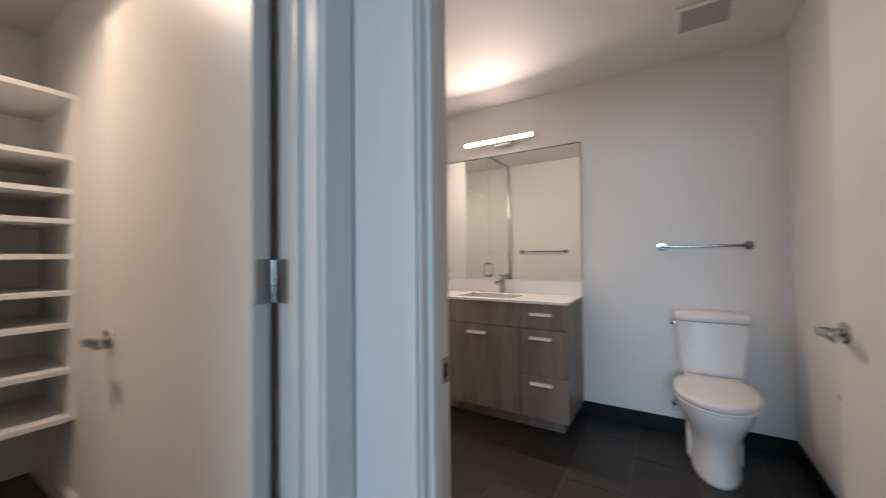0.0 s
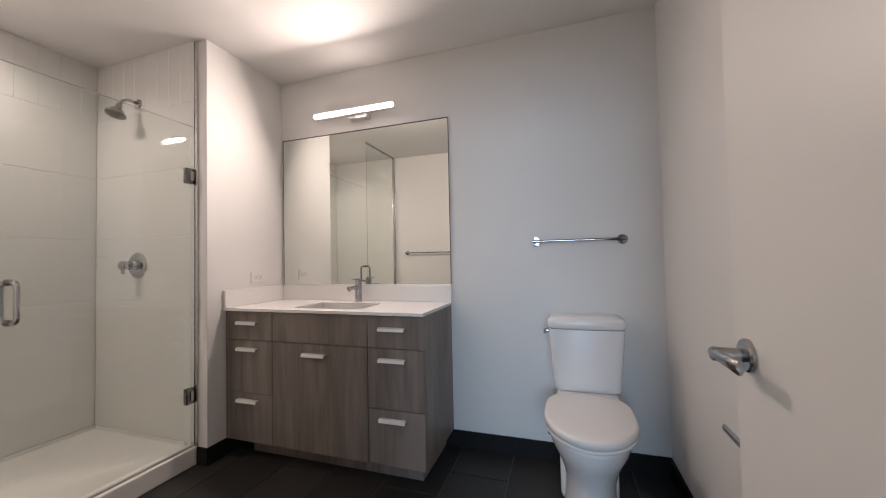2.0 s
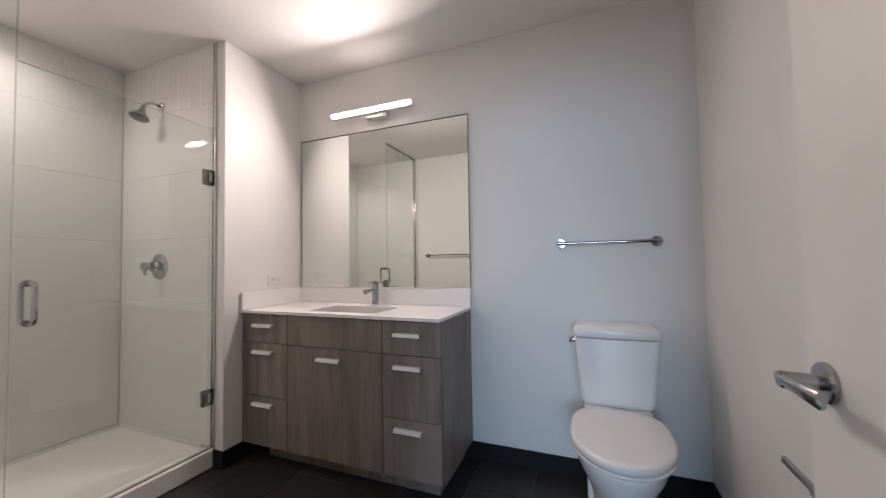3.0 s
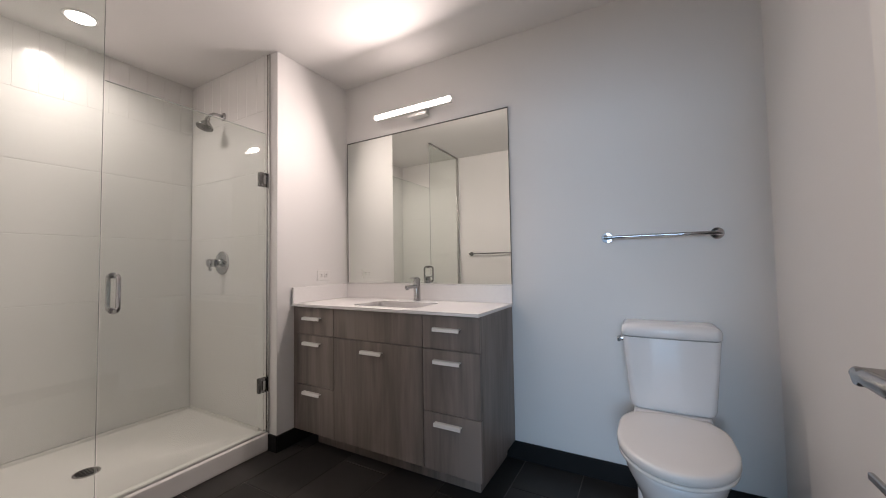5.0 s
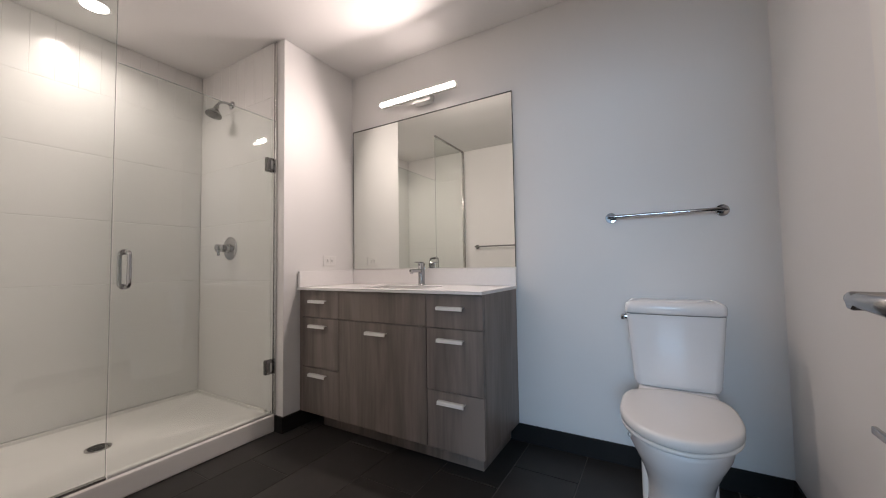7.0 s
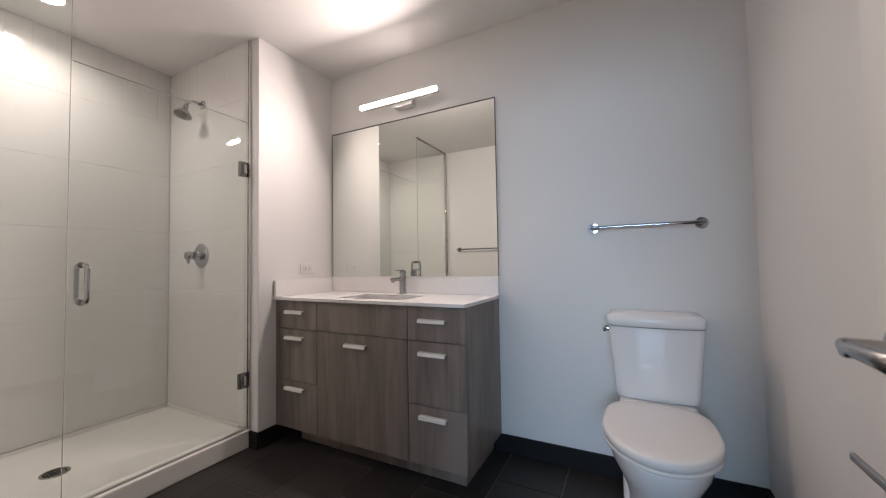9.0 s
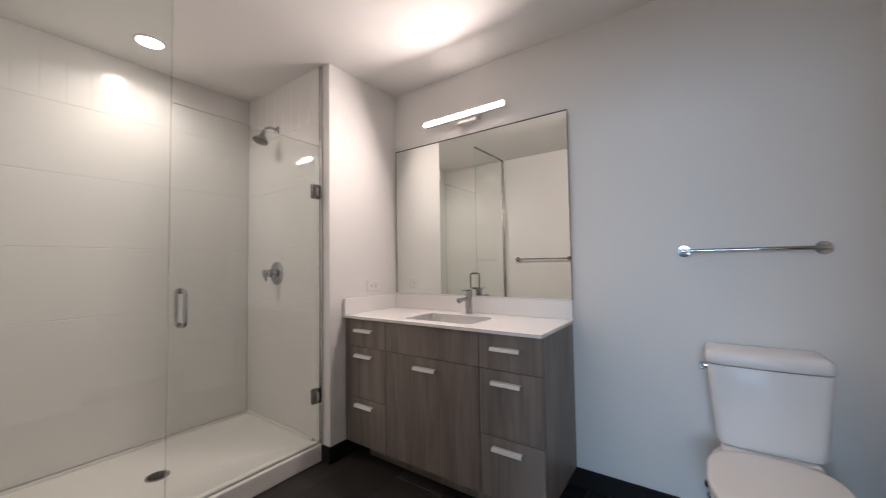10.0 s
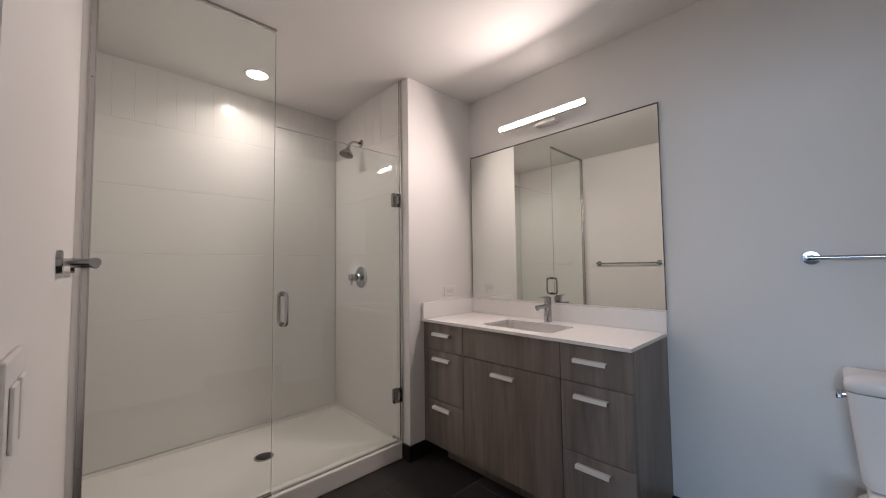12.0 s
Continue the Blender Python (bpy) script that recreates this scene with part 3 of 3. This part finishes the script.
# open bathroom door along the east wall
FACE = 2.332
door = thing("door_1", "open cream white flush bathroom door with nickel lever", "door", kind=S)
part("leaf", box((FACE, SOUTH + 0.02, 0.01), (FACE + 0.044, -1.262, DOOR_H - 0.004), 0.0015, 1), DOORP, door)
lever_set(door, FACE, -1.322, 0.957, (-1, 0, 0), (0, -1, 0))
lever_set(door, FACE + 0.044, -1.322, 0.957, (1, 0, 0), (0, -1, 0))
part("latch_plate", box((FACE + 0.009, -1.2625, 0.93), (FACE + 0.035, -1.2605, 0.99), 0.0004, 1), NICKEL, door)

# lining, stops and casings of the bathroom doorway
JAMB = -2.200                               # bath-side edge of the lining
lin = thing("door_frame_1", "white painted door lining with stops and casings", "door frame", kind=S)
part("jamb", box((DOOR_L - 0.055, HALL - 0.003, 0), (DOOR_L, JAMB, DOOR_H), 0.001, 1), TRIM, lin)
part("jamb", box((DOOR_R, HALL - 0.003, 0), (DOOR_R + 0.055, JAMB, DOOR_H), 0.001, 1), TRIM, lin)
part("head", box((DOOR_L - 0.055, HALL - 0.003, DOOR_H), (DOOR_R + 0.055, JAMB, DOOR_H + 0.05), 0.001, 1), TRIM, lin)
part("stop", box((DOOR_L, JAMB - 0.085, 0), (DOOR_L + 0.012, JAMB - 0.048, DOOR_H - 0.012), 0.003), TRIM, lin)
part("stop", box((DOOR_R - 0.012, JAMB - 0.085, 0), (DOOR_R, JAMB - 0.048, DOOR_H - 0.012), 0.003), TRIM, lin)
part("stop", box((DOOR_L, JAMB - 0.085, DOOR_H - 0.012), (DOOR_R, JAMB - 0.048, DOOR_H), 0.003), TRIM, lin)


part("casing", box((CLOSET + 0.017, HALL - 0.016, 0), (DOOR_L - 0.006, HALL - 0.0005, DOOR_H + 0.08), 0.003), TRIM, lin)
part("casing", box((DOOR_R + 0.006, HALL - 0.016, 0), (DOOR_R + 0.105, HALL - 0.0005, DOOR_H + 0.08), 0.003), TRIM, lin)
part("casing", box((DOOR_L - 0.006, HALL - 0.0155, DOOR_H + 0.006), (DOOR_R + 0.006, HALL - 0.0005, DOOR_H + 0.08), 0.003), TRIM, lin)
b = box((DOOR_L, JAMB - 0.036, 0.92), (DOOR_L + 0.0018, JAMB - 0.0005, 0.977), 0.0006, 1)
sp = part("strike_plate", b, NICKEL, lin, "satin nickel strike plate")
part("strike_hole", box((DOOR_L + 0.0012, JAMB - 0.027, 0.933), (DOOR_L + 0.0024, JAMB - 0.011, 0.963)), DARK, sp, "dark latch hole")

# closet doorway and its open door
CJ = HALL - 0.105                            # face of the closet jamb
cf = thing("door_frame_2", "white painted closet door lining and casing", "door frame", kind=S)
part("jamb", box((CLOSET - 0.132, CJ, 0), (CLOSET + 0.002, CJ + 0.0215, DOOR_H), 0.001, 1), TRIM, cf)
part("jamb", box((CLOSET - 0.132, -3.28, 0), (CLOSET + 0.002, -3.26, DOOR_H), 0.001, 1), TRIM, cf)
part("stop", box((CLOSET - 0.085, CJ - 0.011, 0), (CLOSET - 0.05, CJ, DOOR_H), 0.003), TRIM, cf)
part("casing", box((CLOSET + 0.0005, CJ + 0.006, 0), (CLOSET + 0.016, HALL - 0.017, DOOR_H + 0.08), 0.003), TRIM, cf)
part("casing", box((CLOSET + 0.0005, -3.365, 0), (CLOSET + 0.016, -3.266, DOOR_H + 0.08), 0.003), TRIM, cf)
cd = thing("door_2", "open white closet door with nickel lever and hinge", "door", kind=S)
CX = CLOSET - 0.145
part("leaf", box((CX - 0.91, CJ - 0.056, 0.01), (CX, CJ - 0.014, DOOR_H - 0.004), 0.0015, 1), DOORP, cd)
lever_set(cd, CX - 0.85, CJ - 0.056, 0.935, (0, -1, 0), (1, 0, 0))
HZ = 1.153
hinge_leafs(cd, CX + 0.008, CJ - 0.008, HZ, (CX, CJ - 0.050, HZ - 0.05), (CX + 0.002, CJ - 0.016, HZ + 0.05), (CX + 0.014, CJ - 0.0025, HZ - 0.05), (CX + 0.045, CJ - 0.0005, HZ + 0.05))

# ---- closet shelves ----
sh = thing("shelf_unit", "tall empty white open shelving unit in the closet", "shelf")
SY1 = -2.377
part("side_panel", box((-1.03, SY1 - 0.02, 0.46), (-0.5, SY1, 1.985), 0.001, 1), TRIM, sh)
part("side_panel", box((-1.03, SY1 - 0.92, 0.46), (-0.5, SY1 - 0.90, 1.985), 0.001, 1), TRIM, sh)
part("back_panel", box((-1.045, SY1 - 0.90, 0.45), (-1.03, SY1 - 0.02, 1.94)), TRIM, sh)
for z in (0.47, 0.69, 0.90, 1.052, 1.222, 1.386, 1.525, 1.685, 1.975):
    part("shelf", box((-1.03, SY1 - 0.90, z - 0.012), (-0.5 if 0.5 < z < 1.9 else -0.495, SY1 - 0.02, z + 0.012), 0.001, 1), TRIM, sh)

# ---- shower ----
PANZ = 0.088
END = SOUTH
pan = thing("shower_pan", "white acrylic shower pan with raised front curb", "shower pan")
b = box((BACK, END + 0.002, 0.0), (CURB - 0.09, BLOCK - 0.002, PANZ - 0.012))
part("base", b, PAN, pan)
b = bmesh.new()
loft(b, [rounded(BACK + 0.014, CURB - 0.089, END + 0.014, BLOCK - 0.014, PANZ + 0.012, 0.02), rounded(BACK + 0.03, CURB - 0.105, END + 0.03, BLOCK - 0.03, PANZ, 0.04), rounded(-0.61, -0.51, -1.36, -1.26, PANZ - 0.008, 0.049)], cap=False)
b.faces.new([v for v in b.verts if v.co.z < PANZ - 0.006])
bmesh.ops.recalc_face_normals(b, faces=b.faces)
part("floor_dish", b, PAN, pan, smooth=True)
part("curb", box((CURB - 0.09, END + 0.002, 0.0), (CURB, BLOCK - 0.002, 0.102), 0.006), PAN, pan)
for lo, hi in (((BACK, END + 0.002, PANZ - 0.012), (BACK + 0.015, BLOCK - 0.002, 0.118)), ((BACK + 0.015, BLOCK - 0.017, PANZ - 0.012), (CURB - 0.09, BLOCK - 0.002, 0.118)), ((BACK + 0.015, END + 0.002, PANZ - 0.012), (CURB - 0.09, END + 0.017, 0.118))):
    part("rim", box(lo, hi, 0.004), PAN, pan)
dr = thing("shower_drain", "round metal drain cover in the shower pan", "drain")
part("ring", lathe(bmesh.new(), [(0.056, 0), (0.056, 0.003), (0.050, 0.005), (0.045, 0.003)], pose(-0.56, -1.31, PANZ - 0.007)), NICKEL, dr, smooth=True)
for k in range(7):
    w = math.sqrt(0.043 ** 2 - (0.012 * (k - 3)) ** 2)
    part("slat", box((-0.56 - w, -1.31 + 0.012 * (k - 3) - 0.0035, PANZ - 0.006), (-0.56 + w, -1.31 + 0.012 * (k - 3) + 0.0035, PANZ - 0.002)), DARK, dr)

# glass screen: fixed panel and hinged door
JOIN = -1.42
scr = thing("shower_screen", "frameless clear glass shower screen with hinged door", "shower screen")
GT = 0.004
pn = part("fixed_pane", box((GLASS_X - GT, END + 0.020, 0.104), (GLASS_X + GT, JOIN - 0.004, CEILING - 0.004)), GLASS, scr, "clear fixed glass pane up to the ceiling")
gd = part("glass_door", box((GLASS_X - GT, JOIN + 0.003, 0.114), (GLASS_X + GT, BLOCK - 0.012, 1.985)), GLASS, scr, "clear hinged glass door")
for o in (pn, gd):
    o.visible_shadow = False
part("pane_edge", box((GLASS_X - GT, JOIN - 0.0036, 0.104), (GLASS_X + GT, JOIN - 0.0026, CEILING - 0.004)), GLASS_EDGE, pn, "greenish polished glass edge")
part("pane_edge", box((GLASS_X - GT, JOIN + 0.003, 1.9853), (GLASS_X + GT, BLOCK - 0.012, 1.987)), GLASS_EDGE, gd, "greenish polished glass edge")
part("wall_filler", box((GLASS_X - 0.012, END + 0.0005, 0.103), (GLASS_X + 0.012, END + 0.0205, CEILING - 0.001)), PLASTIC, scr, "white filler strip")
wc = part("wall_channel", box((GLASS_X - 0.012, END + 0.021, 0.103), (GLASS_X + 0.012, END + 0.046, CEILING - 0.001), 0.002, 1), CHANNEL, scr, "bright metal wall channel")
for y0 in (0.0215, 0.041):
    part("ridge", box((GLASS_X + 0.0122, END + y0, 0.103), (GLASS_X + 0.0155, END + y0 + 0.0045, CEILING - 0.001), 0.0012, 1), CHANNEL, wc)
for z in (0.5, 1.27, 2.0):
    part("rivet", tube(bmesh.new(), (GLASS_X + 0.0122, END + 0.0335, z), (GLASS_X + 0.0135, END + 0.0335, z), 0.003, n=10), DARKCHROME, wc)
part("top_channel", box((GLASS_X - 0.011, END + 0.046, CEILING - 0.014), (GLASS_X + 0.011, JOIN - 0.002, CEILING - 0.0005), 0.001, 1), NICKEL, scr, "slim metal ceiling channel")
part("bottom_channel", box((GLASS_X - 0.011, END + 0.046, 0.1025), (GLASS_X + 0.011, JOIN - 0.002, 0.116), 0.001, 1), NICKEL, scr)
js = part("door_jamb_strip", box((GLASS_X - 0.020, BLOCK - 0.008, 0.103), (GLASS_X + 0.030, BLOCK - 0.0005, CEILING - 0.001), 0.001, 1), CHANNEL, scr, "slim bright metal jamb strip")
for dx in (-0.018, 0.004, 0.025):
    part("ridge", box((GLASS_X + dx, BLOCK - 0.0125, 0.103), (GLASS_X + dx + 0.004, BLOCK - 0.0082, CEILING - 0.001), 0.001, 1), CHANNEL, js)
part("door_sweep", box((GLASS_X - 0.007, JOIN + 0.005, 0.1035), (GLASS_X + 0.007, BLOCK - 0.014, 0.1135)), RUBBER, scr, "translucent door sweep")
for z in (1.685, 0.40):
    hg = part("glass_hinge", box((GLASS_X - 0.013, BLOCK - 0.062, z - 0.045), (GLASS_X + 0.014, BLOCK - 0.0125, z + 0.045), 0.003), DARKCHROME, scr, "dark chrome glass hinge")
    part("cover_plate", box((GLASS_X + 0.0142, BLOCK - 0.040, z - 0.028), (GLASS_X + 0.018, BLOCK - 0.020, z + 0.028), 0.002), CHROME, hg)
    for dz in (-0.036, 0.036):
        part("screw", tube(bmesh.new(), (GLASS_X + 0.0135, BLOCK - 0.05, z + dz), (GLASS_X + 0.0155, BLOCK - 0.05, z + dz), 0.004, n=12), CHROME, hg)
PY = JOIN + 0.045
for s in (1, -1):
    x0, xo = GLASS_X + s * GT, GLASS_X + s * 0.055
    pts = [(x0, PY, 0.945)]
    for k in range(7):
        a = radians(90 * k / 6)
        pts.append((xo - s * 0.022 * (1 - math.sin(a)), PY, 0.945 + 0.022 * (1 - math.cos(a))))
    for k in range(7):
        a = radians(90 * k / 6)
        pts.append((xo - s * 0.022 * (1 - math.cos(a)), PY, 1.105 - 0.022 * (1 - math.sin(a))))
    pts.append((x0, PY, 1.105))
    part("pull_handle", bend(bmesh.new(), pts, 0.0095), CHROME, scr, "polished chrome D-shaped pull", smooth=True)
    for z in (0.945, 1.105):
        part("washer", tube(bmesh.new(), (x0, PY, z), (x0 + s * 0.004, PY, z), 0.014), CHROME, scr)

# shower head and valve on the tiled head wall
WX = -0.57
TF = BLOCK - 0.012                          # tile face
head = thing("overhead_shower", "chrome shower head on a curved arm", "shower head")
part("flange", lathe(bmesh.new(), [(0.03, 0), (0.028, 0.006), (0.014, 0.012)], pose(WX, TF, 2.2, 90)), CHROME, head, smooth=True)
part("arm", bend(bmesh.new(), [(WX, TF, 2.2), (WX, TF - 0.045, 2.202), (WX, TF - 0.07, 2.197), (WX, TF - 0.09, 2.183), (WX, TF - 0.105, 2.16)], 0.0095), CHROME, head, smooth=True)
m = pose(WX, TF - 0.104, 2.160, 163, 0, 0)
part("rose", lathe(bmesh.new(), [(0.012, 0.0), (0.016, 0.012), (0.016, 0.03), (0.026, 0.04), (0.045, 0.062), (0.052, 0.072), (0.052, 0.079)], m), NICKEL, head, smooth=True)
smooth_by_angle(head.children[-1])
part("spray_face", lathe(bmesh.new(), [(0.051, 0.0795), (0.049, 0.083), (0.02, 0.085), (0.0, 0.085)], m), DARKCHROME, head, "grey spray face", smooth=True)
val = thing("shower_valve", "chrome round shower valve plate with lever", "valve")
part("plate", lathe(bmesh.new(), [(0.082, 0), (0.082, 0.004), (0.074, 0.010), (0.04, 0.014)], pose(WX, TF, 1.165, 90)), CHROME, val, smooth=True)
part("body", lathe(bmesh.new(), [(0.030, 0.012), (0.030, 0.030), (0.021, 0.032), (0.021, 0.044), (0.027, 0.046), (0.027, 0.094), (0.024, 0.098)], pose(WX, TF, 1.165, 90)), CHROME, val, smooth=True)
smooth_by_angle(val.children[-1])
part("lever", box((WX - 0.008, TF - 0.090, 1.112), (WX + 0.008, TF - 0.076, 1.160), 0.004), CHROME, val)

# ---- ceiling fittings ----
dl = thing("downlight", "round recessed ceiling downlight over the shower", "downlight", group="ceiling downlights")
part("trim_ring", lathe(bmesh.new(), [(0.078, 0), (0.078, -0.003), (0.064, -0.006), (0.060, -0.001)], pose(-0.64, -1.355, CEILING)), PLASTIC, dl, smooth=True)
part("lens", lathe(bmesh.new(), [(0.060, -0.001), (0.060, -0.0035), (0.05, -0.005)], pose(-0.64, -1.355, CEILING)), DOWN_GLOW, dl, "glowing downlight lens")
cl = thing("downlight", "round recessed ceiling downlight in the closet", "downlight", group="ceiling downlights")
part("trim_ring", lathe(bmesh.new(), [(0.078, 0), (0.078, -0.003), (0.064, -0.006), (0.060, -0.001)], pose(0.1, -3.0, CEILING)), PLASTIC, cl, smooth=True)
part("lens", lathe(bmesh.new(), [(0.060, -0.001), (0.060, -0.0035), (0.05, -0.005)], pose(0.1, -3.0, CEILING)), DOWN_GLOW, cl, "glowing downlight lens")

vent = thing("ceiling_vent", "square white ceiling vent with grey grille", "vent")
VX0, VX1, VY0, VY1 = 1.93, 2.21, -0.64, -0.36
for lo, hi in (((VX0, VY0, CEILING - 0.012), (VX1, VY0 + 0.03, CEILING)), ((VX0, VY1 - 0.03, CEILING - 0.012), (VX1, VY1, CEILING)), ((VX0, VY0 + 0.03, CEILING - 0.012), (VX0 + 0.03, VY1 - 0.03, CEILING)), ((VX1 - 0.03, VY0 + 0.03, CEILING - 0.012), (VX1, VY1 - 0.03, CEILING))):
    part("frame", box(lo, hi, 0.003), PLASTIC, vent)
part("backing", box((VX0 + 0.03, VY0 + 0.03, CEILING - 0.003), (VX1 - 0.03, VY1 - 0.03, CEILING - 0.0005)), VENTM, vent)
for k in range(18):
    y = VY0 + 0.036 + k * 0.0124
    part("slat", box((VX0 + 0.03, y, CEILING - 0.009), (VX1 - 0.03, y + 0.005, CEILING - 0.003)), VENTM, vent)

# ---- outlet and switch ----
out = thing("wall_outlet", "white duplex outlet plate on the wall beside the mirror", "outlet")
OY, OZ = -0.24, 1.066
part("plate", box((0.0005, OY - 0.057, OZ - 0.036), (0.006, OY + 0.057, OZ + 0.036), 0.002), PLASTIC, out)
for s in (-1, 1):
    so = part("socket", box((0.006, OY + s * 0.02 - 0.014, OZ - 0.017), (0.0085, OY + s * 0.02 + 0.014, OZ + 0.017), 0.002), PLASTIC, out)
    for d in (-0.006, 0.006):
        part("slot", box((0.008, OY + s * 0.02 - 0.004, OZ + d - 0.002), (0.0092, OY + s * 0.02 + 0.005, OZ + d + 0.002)), DARK, so, "dark slot")
sw = thing("light_switch", "white rocker light switch plate beside the doorway", "switch")
SWX, SWZ = 1.28, 1.09
part("plate", box((SWX - 0.058, SOUTH + 0.0005, SWZ - 0.06), (SWX + 0.058, SOUTH + 0.007, SWZ + 0.06), 0.0025), PLASTIC, sw)
for s in (-1, 1):
    part("rocker", box((SWX + s * 0.024 - 0.016, SOUTH + 0.007, SWZ - 0.033), (SWX + s * 0.024 + 0.016, SOUTH + 0.011, SWZ + 0.033), 0.002), PLASTIC, sw)

# ---- base boards ----
BH = 0.10
for lo, hi in (((VW - 0.050, -0.012, 0), (RIGHT - 0.0005, -0.0005, BH)), ((RIGHT - 0.012, SOUTH + 0.001, 0), (RIGHT - 0.0005, -0.0125, BH)), ((0.0005, BLOCK, 0), (0.012, -0.0125, BH)), ((CURB + 0.001, BLOCK - 0.012, 0), (0.012, BLOCK - 0.0005, BH)), ((CURB + 0.001, SOUTH + 0.0005, 0), (DOOR_L - 0.056, SOUTH + 0.012, BH))):
    single("baseboard", box(lo, hi, 0.0015, 1), BASE, "charcoal tile baseboard along the wall", "baseboard", S)
single("baseboard", box((-1.239, -2.389, 0), (CLOSET - 0.135, -2.3755, 0.105), 0.003), TRIM, "white painted baseboard in the closet", "baseboard", S)

# ---- shower wall tiles ----
def wall_tiles(name, label, origin, u, length, rows, width, offset, normal):
    """Large tiles in rows between the heights given, on a wall that runs along u."""
    wall = thing(name, label, "tile wall", kind=S)
    u, nrm = Vector(u), Vector(normal)
    o = Vector(origin)
    lo, hi = o, o + u * length + nrm * 0.0100
    part("grout_bed", box([min(lo[i], hi[i]) for i in range(2)] + [rows[0]], [max(lo[i], hi[i]) for i in range(2)] + [rows[-1]]), WGROUT, wall)
    g, gz = 0.00025, 0.0013
    for r, (z0, z1) in enumerate(zip(rows, rows[1:])):
        cuts = [0.0]
        x = offset[r % len(offset)]
        w = width[r % len(width)]
        while x < length - 0.01:
            if x > 0.01:
                cuts.append(x)
            x += w
        cuts.append(length)
        for a, c in zip(cuts, cuts[1:]):
            p, q = o + u * (a + g) + nrm * 0.004, o + u * (c - g) + nrm * 0.012
            part("tile", box([min(p[i], q[i]) for i in range(2)] + [z0 + gz], [max(p[i], q[i]) for i in range(2)] + [z1 - gz], 0.0018, 1), TILE, wall)
    return wall


ROWS_Z = [0.119, 0.937, 1.337, 1.746, 2.142, CEILING]
W = [3.0, 3.0, 3.0, 3.0, 0.103]
wall_tiles("shower_wall_back", "white glazed large-format tiles on the shower back wall", (BACK - 0.012, END + 0.013, 0), (0, 1, 0), BLOCK - END - 0.026, ROWS_Z, W, [5.0, 5.0, 5.0, 5.0, 0.09], (1, 0, 0))
wall_tiles("shower_wall_head", "white glazed large-format tiles behind the shower head", (BACK, BLOCK, 0), (1, 0, 0), CURB - BACK - 0.02, ROWS_Z, W, [5.0, 5.0, 5.0, 5.0, 0.06], (0, -1, 0))
wall_tiles("shower_wall_end", "white glazed large-format tiles on the shower end wall", (BACK, END, 0), (1, 0, 0), CURB - BACK - 0.052, ROWS_Z, W, [5.0], (0, 1, 0))

# ---- floor tiles ----
floor = bpy.data.objects["floor"]
TW, TL, GAP = 0.3125, 0.61, 0.004
shared = {}
for c in range(-1, 9):
    x0 = 0.12 + c * TW
    shift = (-0.89, -0.484, -0.72, -0.49)[c % 4]
    for r in range(-5, 2):
        y1 = shift + r * TL + TL
        a, bb = max(x0, CURB + 0.0), min(x0 + TW, RIGHT)
        lo, hi = max(y1 - TL, HALL), min(y1, 0.0)
        if bb - a < 0.03 or hi - lo < 0.03:
            continue
        key = (round(bb - a, 3), round(hi - lo, 3))
        if key not in shared:
            w, h = (bb - a) / 2 - GAP / 2, (hi - lo) / 2 - GAP / 2
            bm = box((-w, -h, -0.006), (w, h, 0.0), 0.0012, 1)
            me = bpy.data.meshes.new("floor_tile")
            bm.to_mesh(me)
            bm.free()
            me.materials.append(FLOOR_TILE)
            shared[key] = me
        t = new("floor_tile", shared[key])
        t.parent = floor
        t.location = ((a + bb) / 2, (lo + hi) / 2, 0.0)
